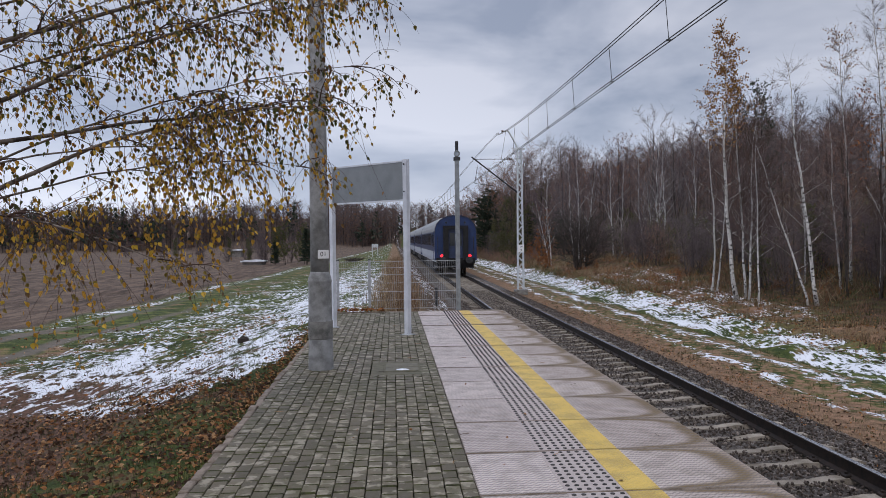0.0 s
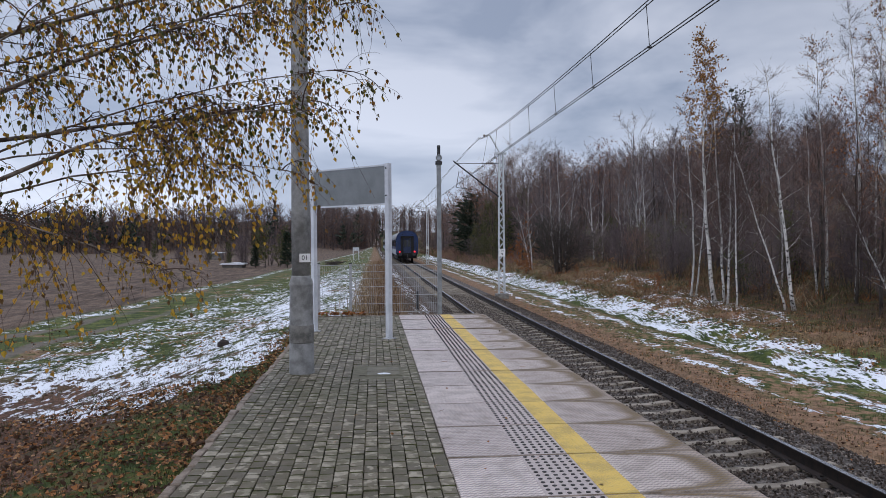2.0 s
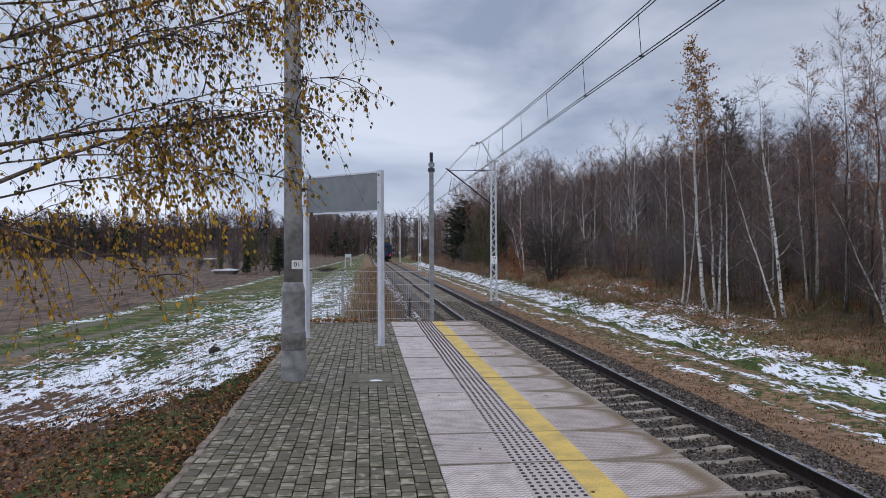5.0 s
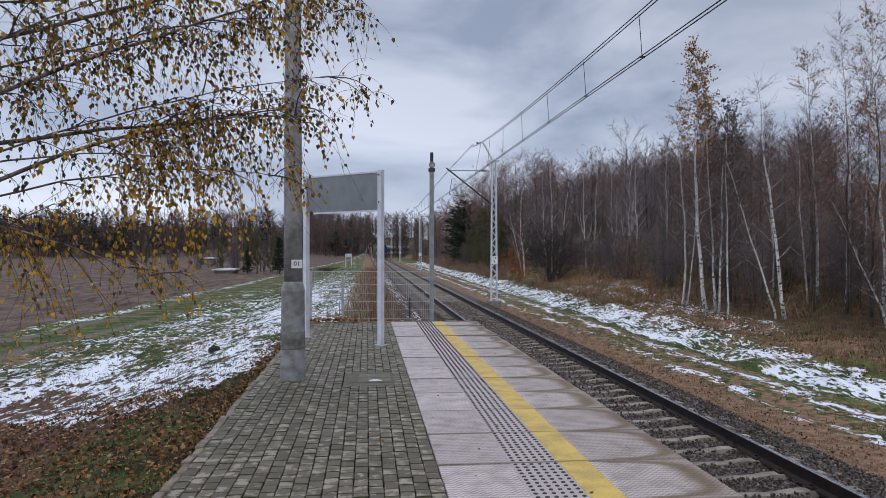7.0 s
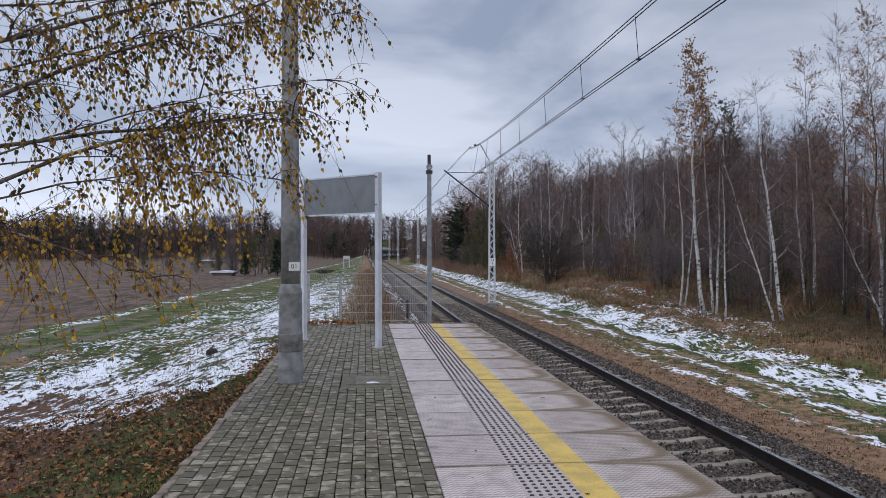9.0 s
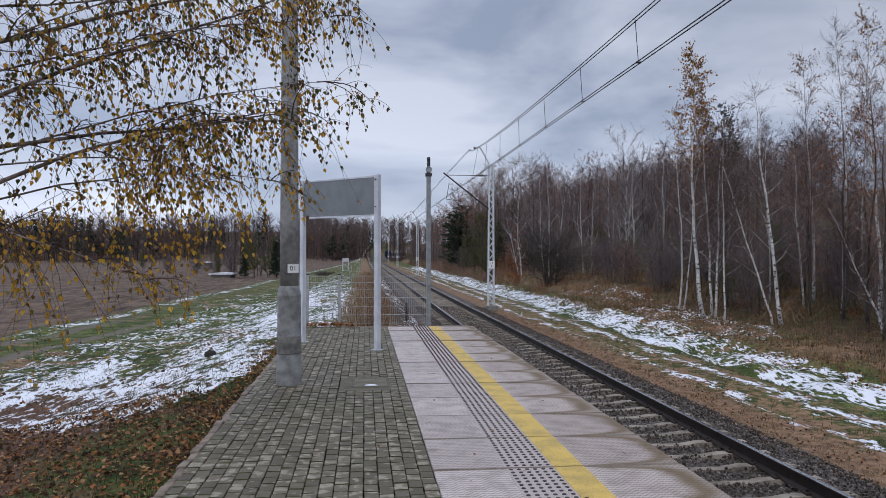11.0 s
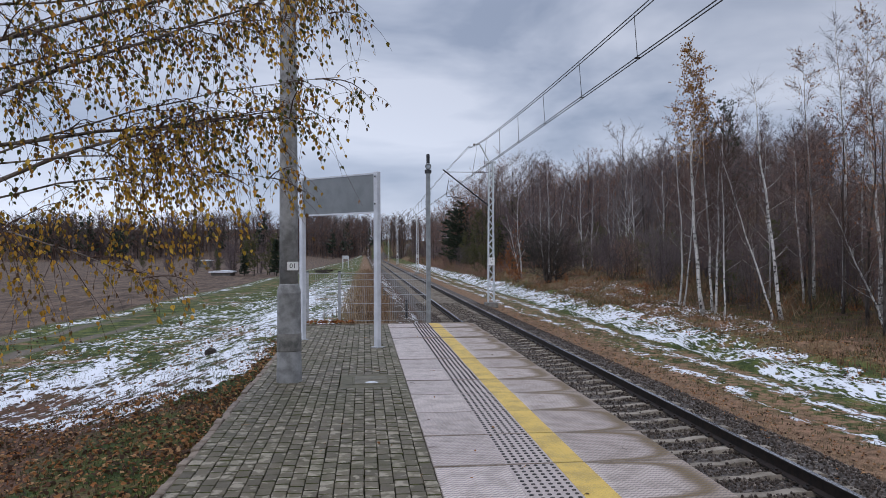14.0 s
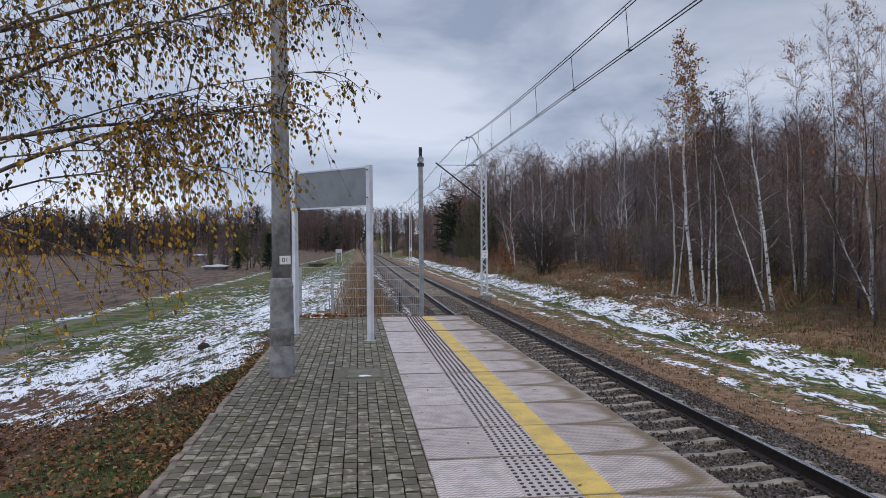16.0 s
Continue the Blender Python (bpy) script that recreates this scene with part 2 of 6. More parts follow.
def mat_ground():
    """One sheet: short grass with snow lying in patches, ballast under the track, a ploughed field, the leafy wood floor."""
    m = Mat("autumn_ground", 0.9, spec=0.25)
    x, y, z = m.xyz(m.pos)
    n1, n3, n10, n60 = m.noise(0.22, detail=5), m.noise(1.3, detail=6), m.noise(6.0, detail=6), m.noise(45.0, detail=3)
    wob = m.math("MULTIPLY", m.math("SUBTRACT", n1, 0.5), 3.0)
    wob2 = m.math("MULTIPLY", m.math("SUBTRACT", n3, 0.5), 1.4)
    grass = m.mix(m.step(m.math("ADD", m.math("MULTIPLY", n3, 0.4), m.math("ADD", m.math("MULTIPLY", n10, 0.3), m.math("MULTIPLY", n60, 0.3))), 0.42, 0.60), (0.026, 0.042, 0.009), (0.120, 0.142, 0.030))
    straw = m.mix(m.step(m.math("ADD", m.math("MULTIPLY", n10, 0.5), m.math("MULTIPLY", n60, 0.5)), 0.32, 0.66), (0.080, 0.043, 0.024), (0.34, 0.20, 0.125))
    litter = m.mix(m.voronoi(24.0, out="Color"), (0.018, 0.011, 0.008), (0.16, 0.08, 0.045))
    litter = m.mix(m.step(n10, 0.3, 0.7), litter, (0.035, 0.02, 0.014))
    clod = m.noise(2.0, m.stretch(m.pos, 1.0, 0.22, 1.0), detail=8, rough=0.70)
    soil = m.mix(m.step(m.math("ADD", m.math("MULTIPLY", clod, 0.7), m.math("MULTIPLY", n60, 0.3)), 0.36, 0.66), (0.040, 0.026, 0.018), (0.20, 0.138, 0.100))
    stone = m.ramp(m.voronoi(26.0, out="Color"), (0.0, (0.04, 0.035, 0.03)), (0.6, (0.10, 0.085, 0.075)), (1.0, (0.26, 0.23, 0.21)))
    snow = (0.83, 0.85, 0.9)

    def band(a, b, soft, extra=0.0):
        xx = m.math("ADD", x, m.math("ADD", wob2, extra) if extra else wob2)
        return m.math("MULTIPLY", m.step(xx, a - soft, a + soft), m.math("SUBTRACT", 1.0, m.step(xx, b - soft, b + soft)))

    far = m.step(y, 22.0, 40.0)
    # right of the track: straw shoulder, green strips, worn trail, leafy wood floor
    col = m.mix(m.step(m.math("ADD", n3, m.math("MULTIPLY", n1, 0.6)), 0.82, 1.02), grass, straw)
    col = m.mix(m.math("MULTIPLY", band(5.9, 7.3, 0.3), 0.85), col, straw)
    col = m.mix(m.math("MULTIPLY", m.step(m.math("ADD", x, wob), 11.6, 13.0), m.math("SUBTRACT", 1.0, m.math("MULTIPLY", m.step(n3, 0.40, 0.62), 0.55))), col, m.mix(m.step(m.math("ADD", n3, m.math("MULTIPLY", m.step(x, 13.0, 18.0), 0.35)), 0.4, 0.75), straw, litter))
    col = m.mix(m.math("MULTIPLY", band(6.6, 9.3, 0.3), m.step(n10, 0.42, 0.62)), col, straw)
    # left: leaves lying near the paving
    left_side = m.math("SUBTRACT", 1.0, m.step(x, -1.8, -1.4))
    left_leaf = m.math("MULTIPLY", m.math("SUBTRACT", 1.0, m.step(m.math("ADD", y, wob), 11.5, 15.0)), left_side)
    mould = m.mix(m.voronoi(30.0, out="Color"), (0.028, 0.016, 0.011), (0.19, 0.098, 0.06))
    out_x = m.math("SUBTRACT", 1.0, m.step(x, -4.2, -2.2))
    col = m.mix(m.math("MULTIPLY", left_leaf, m.step(m.math("ADD", m.math("ADD", n3, m.math("MULTIPLY", n10, 0.4)), m.math("MULTIPLY", out_x, 0.3)), 0.66, 0.86)), col, mould)
    # beyond the platform end: dry grass along the foot of the line
    dry = m.math("MULTIPLY", m.math("MULTIPLY", m.step(y, 18.0, 18.6), m.step(x, -0.9, -0.3)), m.math("SUBTRACT", 1.0, m.step(x, 0.5, 1.0)))
    col = m.mix(m.math("MULTIPLY", dry, 0.85), col, straw)
    foot = m.math("MULTIPLY", m.step(y, 17.6, 18.4), m.math("MULTIPLY", m.step(x, 0.5, 1.0), m.math("SUBTRACT", 1.0, m.step(x, 2.4, 2.9))))
    col = m.mix(m.math("MULTIPLY", foot, 0.9), col, m.mix(m.step(n10, 0.35, 0.65), mould, (0.05, 0.036, 0.028)))
    # snow
    snow_r = m.math("MAXIMUM", m.math("MULTIPLY", band(9.6, 12.1, 0.45), 0.81), m.math("MULTIPLY", m.math("MAXIMUM", band(7.3, 7.8, 0.3), band(8.3, 9.0, 0.35)), 0.78))
    snow_r = m.math("MULTIPLY", snow_r, m.math("MULTIPLY", m.step(y, -30.0, 5.0), m.math("SUBTRACT", 1.0, m.step(y, 150.0, 230.0))))
    bank = m.math("MULTIPLY", m.step(y, 20.0, 27.0), m.math("SUBTRACT", 1.0, m.step(y, 44.0, 58.0)))
    snow_r = m.math("MAXIMUM", snow_r, m.math("MULTIPLY", m.math("MULTIPLY", band(11.6, 15.4, 0.7), bank), 0.60))
    # the bare strip beside the paving widens towards the viewer's end
    strip = m.math("POWER", m.math("MINIMUM", m.math("MAXIMUM", m.math("DIVIDE", m.math("SUBTRACT", 13.2, y), 4.6), 0.0), 1.6), 2.4)
    gap = m.math("ADD", m.math("ADD", x, m.math("MULTIPLY", wob2, 0.35)), m.math("ADD", 1.58, m.math("MULTIPLY", strip, 0.85)))
    snow_l = m.math("MULTIPLY", m.math("SUBTRACT", 1.0, m.step(gap, -0.25, 0.1)), m.step(m.math("ADD", x, wob), -9.5, -6.0))
    thin = m.math("MULTIPLY", m.step(m.math("ADD", y, wob), 13.0, 17.0), m.math("SUBTRACT", 1.0, m.step(m.math("ADD", x, wob2), -5.0, -2.8)))
    snow_l = m.math("MULTIPLY", snow_l, m.math("SUBTRACT", 1.0, m.math("MULTIPLY", thin, 0.20)))
    snow_l = m.math("MULTIPLY", snow_l, m.math("SUBTRACT", 1.0, m.math("MULTIPLY", m.math("MULTIPLY", m.math("SUBTRACT", 1.0, m.step(x, -4.6, -3.0)), m.math("SUBTRACT", 1.0, m.step(y, 10.5, 14.0))), 0.22)))
    reach = m.math("ADD", 7.7, m.math("MULTIPLY", m.math("MINIMUM", m.math("MAXIMUM", m.math("SUBTRACT", -2.9, x), 0.0), 2.0), 0.85))
    snow_l = m.math("MULTIPLY", snow_l, m.step(m.math("SUBTRACT", m.math("ADD", y, wob2), reach), -0.3, 0.9))
    snow_c = m.math("MULTIPLY", m.step(y, 18.5, 19.5), m.math("SUBTRACT", 1.0, m.step(m.math("ABSOLUTE", m.math("ADD", m.math("ADD", x, wob2), 2.0)), 1.0, 3.4)))
    snow_t = m.math("MULTIPLY", m.math("MULTIPLY", m.step(y, 17.8, 19.0), 0.62), m.math("SUBTRACT", 1.0, m.step(m.math("ABSOLUTE", m.math("SUBTRACT", m.math("ADD", x, m.math("MULTIPLY", wob2, 0.4)), 1.45)), 0.35, 0.75)))
    where = m.math("MAXIMUM", snow_r, m.math("MAXIMUM", m.math("MULTIPLY", m.math("MULTIPLY", snow_l, 0.86), m.math("SUBTRACT", 1.0, m.math("MULTIPLY", m.step(y, 28.0, 60.0), 0.45))), m.math("MAXIMUM", m.math("MULTIPLY", m.math("MULTIPLY", snow_c, 0.76), m.math("SUBTRACT", 1.0, m.math("MULTIPLY", m.step(y, 30.0, 80.0), 0.35))), snow_t)))
    patch = m.math("ADD", m.math("MULTIPLY", m.noise(1.25, m.stretch(m.pos, 1.0, 0.42, 1.0), detail=4), 0.52), m.math("SUBTRACT", m.math("MULTIPLY", m.noise(8.5, m.stretch(m.pos, 1.0, 0.36, 1.0), detail=7, rough=0.68), 1.0), 0.265))
    lying = m.math("MULTIPLY", m.step(m.math("ADD", m.math("MULTIPLY", where, 0.42), patch), 0.80, 0.85), m.step(where, 0.02, 0.12))
    # field and its worn margin
    fx = m.math("ADD", m.math("ADD", x, m.math("MULTIPLY", y, -0.035)), m.math("MULTIPLY", wob, 0.25))
    field = m.math("SUBTRACT", 1.0, m.step(fx, -11.6, -11.0))
    rut = m.math("MAXIMUM", *[m.math("SUBTRACT", 1.0, m.step(m.math("ABSOLUTE", m.math("SUBTRACT", fx, c)), 0.12, 0.34)) for c in (-8.4, -9.9)])
    col = m.mix(m.math("MULTIPLY", m.math("MULTIPLY", rut, m.math("SUBTRACT", 1.0, m.math("MULTIPLY", m.step(y, 22.0, 34.0), 0.75))), m.step(m.math("ADD", n3, m.math("MULTIPLY", n10, 0.5)), 0.42, 0.68)), col, m.mix(n10, (0.085, 0.068, 0.052), (0.20, 0.172, 0.142)))
    col = m.mix(field, col, soil)
    edge_snow = m.math("MULTIPLY", m.math("MULTIPLY", m.step(fx, -11.3, -10.9), m.math("SUBTRACT", 1.0, m.step(fx, -10.6, -10.2))), m.step(patch, 0.5, 0.56))
    lying = m.math("MAXIMUM", m.math("MULTIPLY", lying, m.math("SUBTRACT", 1.0, field)), m.math("MULTIPLY", edge_snow, 0.9))
    col = m.mix(lying, col, snow)
    # ballast bed
    shift = m.math("MULTIPLY", m.math("POWER", m.math("MAXIMUM", m.math("SUBTRACT", y, CURVE_Y), 0.0), 2.0), 0.5 / CURVE_R)
    bed = m.math("ABSOLUTE", m.math("SUBTRACT", m.math("SUBTRACT", x, shift), TRACK_X + 0.05))
    onbed = m.math("SUBTRACT", 1.0, m.step(m.math("ADD", bed, m.math("MULTIPLY", wob2, 0.12)), 1.85, 2.15))
    col = m.mix(onbed, col, stone)
    m.color(col)
    m.rough(m.mix(lying, (0.92, 0.92, 0.92), (0.6, 0.6, 0.6)))
    h = m.math("ADD", m.math("MULTIPLY", n10, 1.0), m.math("ADD", m.math("MULTIPLY", n60, 0.5), m.math("MULTIPLY", lying, 0.9)))
    return m.bump(h, 0.8, 0.05).m


def mat_bark(name, c1, c2, marks=None):
    m = Mat(name, 0.85, spec=0.2)
    col = m.mix(m.step(m.noise(9.0, m.stretch(m.obj, 1, 1, 0.3)), 0.35, 0.65), c1, c2)
    if marks:
        cut = m.step(m.math("ADD", m.noise(3.2, m.stretch(m.obj, 2.5, 2.5, 3.2), detail=5), m.math("MULTIPLY", m.noise(14.0, m.stretch(m.obj, 0.6, 0.6, 3.0)), 0.25)), 0.66, 0.74)
        col = m.mix(cut, col, marks)
    m.color(m.mix(m.math("MULTIPLY", m.rand, 0.3), col, tuple(v * 0.5 for v in c1)))
    return m.bump(m.noise(40.0, m.stretch(m.obj, 1, 1, 0.3)), 0.5, 0.01).m


def mat_twig(name, *stops):
    """Fine twigs; every tree has its own shade."""
    m = Mat(name, 0.85, spec=0.2)
    n = len(stops) - 1
    col = m.ramp(m.rand, *[(i / n, c) for i, c in enumerate(stops)])
    m.color(m.mix(m.math("MULTIPLY", m.island, 0.5), col, tuple(v * 0.45 for v in stops[0])))
    return m.m


def mat_leaf(name, *stops, rough=0.55):
    m = Mat(name, rough, spec=0.3)
    n = len(stops) - 1
    col = m.ramp(m.island, *[(i / (n + 1), c) for i, c in enumerate(stops)])
    col.node.color_ramp.interpolation = "CONSTANT"
    m.color(m.mix(m.math("MULTIPLY", m.noise(60.0), 0.28), col, (0.09, 0.05, 0.025)))
    # thin leaves let some light through
    tr = m.nt.nodes.new("ShaderNodeBsdfTranslucent")
    mx = m.nt.nodes.new("ShaderNodeMixShader")
    src = m.b.inputs["Base Color"].links[0].from_socket
    m.nt.links.new(src, tr.inputs["Color"])
    mx.inputs[0].default_value = 0.27
    m.nt.links.new(m.b.outputs[0], mx.inputs[1]); m.nt.links.new(tr.outputs[0], mx.inputs[2])
    m.nt.links.new(mx.outputs[0], m.nt.nodes["Material Output"].inputs["Surface"])
    return m.m


def mat_glow(name, c, strength):
    m = Mat(name, 0.4)
    m.color(c)
    m.b.inputs["Emission Color"].default_value = (*c, 1)
    m.b.inputs["Emission Strength"].default_value = strength
    return m.m


PAVER, SLAB, YELLOW, STONE, GROUND = mat_paver(), mat_slab(), mat_yellow(), mat_ballast(), mat_ground()
DOT_SIDE = simple("dark_tactile_stud", (0.022, 0.020, 0.020), (0.06, 0.054, 0.05), 30, 0.8)
DOT_TOP = simple("stud_strip_concrete", (0.36, 0.30, 0.275), (0.47, 0.40, 0.37), 40, 0.5)
CONCRETE = simple("spun_concrete", (0.165, 0.165, 0.16), (0.345, 0.345, 0.34), 7.5, 0.75, bump=0.4, fine=140)
CONCRETE_DARK = simple("weathered_concrete", (0.10, 0.098, 0.09), (0.27, 0.26, 0.24), 7.0, 0.85, bump=0.5, fine=90)
SLEEPER = simple("sleeper_concrete", (0.17, 0.14, 0.105), (0.34, 0.295, 0.24), 4.0, 0.85, bump=0.5, fine=80, rand=0.3)
RUST = simple("rusty_rail_steel", (0.012, 0.009, 0.008), (0.035, 0.022, 0.016), 12, 0.65, 0.3)
RAILTOP = simple("polished_rail_head", (0.35, 0.36, 0.38), (0.55, 0.56, 0.58), 20, 0.22, 1.0, bump=0.05)
GALV = simple("galvanised_steel", (0.30, 0.31, 0.32), (0.44, 0.45, 0.46), 9, 0.5, 0.35, bump=0.1)
WHITE_PAINT = simple("white_painted_steel", (0.50, 0.52, 0.56), (0.64, 0.66, 0.70), 5, 0.45, bump=0.08)
SIGN_BACK = simple("grey_sheet_metal", (0.165, 0.18, 0.185), (0.225, 0.24, 0.245), 2.5, 0.42, 0.2, bump=0.05)
POST_GREY = simple("dull_zinc_steel", (0.19, 0.205, 0.215), (0.30, 0.32, 0.33), 7, 0.5, 0.3, bump=0.1)
MAST_GREY = simple("pale_mast_paint", (0.50, 0.53, 0.55), (0.66, 0.69, 0.71), 6, 0.55, 0.1, bump=0.1)
DARKSTEEL = simple("dark_steel", (0.03, 0.03, 0.033), (0.07, 0.07, 0.075), 10, 0.5, 0.5)
WIRE = simple("weathered_copper_wire", (0.02, 0.02, 0.02), (0.05, 0.045, 0.04), 10, 0.5, 0.6, bump=0)
PLATE = simple("white_enamel_plate", (0.78, 0.78, 0.77), (0.85, 0.85, 0.84), 12, 0.35, bump=0.03)
BLACK = simple("black_paint", (0.015, 0.015, 0.016), (0.03, 0.03, 0.03), 20, 0.5, bump=0)
CERAMIC = simple("brown_insulator_glaze", (0.06, 0.03, 0.02), (0.10, 0.05, 0.03), 20, 0.2, bump=0)
JOINT = simple("mossy_joint_sand", (0.022, 0.022, 0.008), (0.062, 0.066, 0.018), 20, 0.95)
BARK = mat_bark("grey_brown_bark", (0.040, 0.033, 0.029), (0.110, 0.092, 0.082))
BOUGH = mat_bark("pale_young_birch_bark", (0.12, 0.095, 0.08), (0.26, 0.22, 0.19), (0.05, 0.04, 0.035))
BIRCH = mat_bark("white_birch_bark", (0.48, 0.465, 0.44), (0.74, 0.72, 0.69), (0.04, 0.034, 0.03))
TWIG = mat_twig("purplish_twigs", (0.160, 0.130, 0.130), (0.225, 0.170, 0.160), (0.29, 0.168, 0.120), (0.23, 0.205, 0.21))
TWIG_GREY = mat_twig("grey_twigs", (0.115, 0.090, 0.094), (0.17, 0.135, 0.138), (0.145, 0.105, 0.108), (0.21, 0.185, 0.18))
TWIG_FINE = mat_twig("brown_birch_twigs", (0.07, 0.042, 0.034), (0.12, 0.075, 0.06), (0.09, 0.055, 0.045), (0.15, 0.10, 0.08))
PINE = mat_leaf("dark_needles", (0.014, 0.034, 0.024), (0.026, 0.052, 0.034), (0.045, 0.074, 0.044))
LEAF = mat_leaf("yellowing_birch_leaf", (0.055, 0.062, 0.014), (0.20, 0.155, 0.026), (0.62, 0.36, 0.04), (0.10, 0.052, 0.018), (0.56, 0.26, 0.03), (0.27, 0.12, 0.03), (0.07, 0.085, 0.016), (0.42, 0.25, 0.032))
RUSSET = mat_leaf("russet_leaves", (0.30, 0.10, 0.03), (0.42, 0.17, 0.05), (0.22, 0.09, 0.04))
SHRUBLEAF = mat_leaf("olive_leaves", (0.05, 0.075, 0.025), (0.09, 0.115, 0.04), (0.17, 0.15, 0.055), (0.07, 0.09, 0.035))
FALLEN = mat_leaf("fallen_leaves", (0.06, 0.032, 0.02), (0.28, 0.125, 0.05), (0.50, 0.29, 0.14), (0.12, 0.055, 0.028), (0.40, 0.17, 0.06), (0.05, 0.028, 0.018), rough=0.7)
GOLD = mat_leaf("golden_birch_leaf", (0.66, 0.42, 0.05), (0.50, 0.27, 0.03), (0.24, 0.17, 0.03), (0.62, 0.33, 0.04), (0.15, 0.08, 0.025))
COPPER = mat_leaf("copper_birch_leaf", (0.42, 0.20, 0.06), (0.30, 0.14, 0.05), (0.48, 0.28, 0.09))
# twigs of the distant woods; the purple-grey of aerial haze is mixed into their colours
HAZED_TWIG = mat_leaf("hazed_far_twigs", (0.11, 0.084, 0.086), (0.19, 0.145, 0.14), (0.24, 0.145, 0.10), (0.16, 0.135, 0.142), rough=0.85)
KERB = simple("mossy_kerb_concrete", (0.12, 0.09, 0.065), (0.27, 0.215, 0.17), 7, 0.85, bump=0.5, fine=70)
STRAWMAT = mat_leaf("dry_grass", (0.30, 0.215, 0.125), (0.43, 0.325, 0.205), (0.19, 0.13, 0.075), rough=0.8)
STALK = mat_leaf("dead_stalks", (0.20, 0.118, 0.064), (0.31, 0.19, 0.105), (0.13, 0.08, 0.05), rough=0.8)
GRASSMAT = mat_leaf("green_grass", (0.02, 0.036, 0.008), (0.045, 0.07, 0.016), (0.10, 0.09, 0.028), rough=0.75)

# ---- mesh helpers ----


class Geo:
    """Collects vertices and faces of one mesh."""

    def __init__(self):
        self.v, self.f, self.mi = [], [], []

    def add(self, verts, faces, mi=0):
        o = len(self.v)
        self.v.extend(verts)
        self.f.extend([tuple(i + o for i in f) for f in faces])
        self.mi.extend([mi] * len(faces))
        return self

    def box(self, x0, x1, y0, y1, z0, z1, c=0.0, mi=0, m=None):
        if c:
            r = [(x0, x1, y0, y1, z0), (x0, x1, y0, y1, z1 - c), (x0 + c, x1 - c, y0 + c, y1 - c, z1)]
        else:
            r = [(x0, x1, y0, y1, z0), (x0, x1, y0, y1, z1)]
        vs = []
        for a, b, p, q, z in r:
            vs += [(a, p, z), (b, p, z), (b, q, z), (a, q, z)]
        fs = [(3, 2, 1, 0)]
        for k in range(len(r) - 1):
            for i in range(4):
                j = (i + 1) % 4
                fs.append((4 * k + i, 4 * k + j, 4 * k + 4 + j, 4 * k + 4 + i))
        n = 4 * (len(r) - 1)
        fs.append((n, n + 1, n + 2, n + 3))
        if m is not None:
            vs = [tuple(m @ Vector(p)) for p in vs]
        return self.add(vs, fs, mi)

    def paver(self, hx, hy, d, cx, cy, m=None):
        """A block with its top at z = 0; narrow arrises along x (slot 0), broad dirty ones along y (slot 1)."""
        vs = []
        for a, b, z in ((hx, hy, -d), (hx, hy, -cy), (hx - cx, hy - cy * 0.8, 0.0)):
            vs += [(-a, -b, z), (a, -b, z), (a, b, z), (-a, b, z)]
        if m is not None:
            vs = [tuple(m @ Vector(p)) for p in vs]
        fs = [(4 * k + i, 4 * k + (i + 1) % 4, 4 * k + 4 + (i + 1) % 4, 4 * k + 4 + i) for k in (0, 1) for i in range(4)]
        self.add(vs, fs[:4], 1)
        o = len(self.v) - 12
        for i in range(4):
            self.f.append(tuple(v + o for v in fs[4 + i])); self.mi.append(1 if i % 2 == 0 else 0)
        self.f.append((o + 8, o + 9, o + 10, o + 11)); self.mi.append(0)
        return self

    def tube(self, pts, radii, n=6, mi=0, cap=True):
        pts = [Vector(p) for p in pts]
        if not hasattr(radii, "__len__"):
            radii = [radii] * len(pts)
        vs, fs = [], []
        side = None
        for i, p in enumerate(pts):
            d = (pts[min(i + 1, len(pts) - 1)] - pts[max(i - 1, 0)])
            d = d.normalized() if d.length > 1e-9 else Vector((0, 0, 1))
            if side is None:
                side = d.cross(Vector((0, 0, 1)) if abs(d.z) < 0.9 else Vector((1, 0, 0))).normalized()
            else:
                side = (side - d * side.dot(d))
                side = side.normalized() if side.length > 1e-6 else d.orthogonal().normalized()
            other = d.cross(side)
            for k in range(n):
                a = 2 * math.pi * k / n
                vs.append(tuple(p + (side * math.cos(a) + other * math.sin(a)) * radii[i]))
        for i in range(len(pts) - 1):
            for k in range(n):
                j = (k + 1) % n
                fs.append((i * n + k, i * n + j, (i + 1) * n + j, (i + 1) * n + k))
        if cap:
            fs.append(tuple(range(n - 1, -1, -1)))
            fs.append(tuple((len(pts) - 1) * n + k for k in range(n)))
        return self.add(vs, fs, mi)

    def spike(self, p, q, r):
        """A thin three-sided twig that runs to a point."""
        d = (q - p)
        s = d.orthogonal().normalized() * r
        o = d.normalized().cross(s)
        return self.add([tuple(p + s), tuple(p - s * 0.5 + o * 0.87), tuple(p - s * 0.5 - o * 0.87), tuple(q)], [(0, 1, 3), (1, 2, 3), (2, 0, 3)])

    def lathe(self, prof, n=16, x=0, y=0, mi=0):
        """prof: (radius, z) rows; closed by caps."""
        vs, fs = [], []
        for r, z in prof:
            vs += [(x + r * math.cos(2 * math.pi * k / n), y + r * math.sin(2 * math.pi * k / n), z) for k in range(n)]
        for i in range(len(prof) - 1):
            for k in range(n):
                j = (k + 1) % n
                fs.append((i * n + k, i * n + j, (i + 1) * n + j, (i + 1) * n + k))
        fs.append(tuple(range(n - 1, -1, -1)))
        fs.append(tuple((len(prof) - 1) * n + k for k in range(n)))
        return self.add(vs, fs, mi)

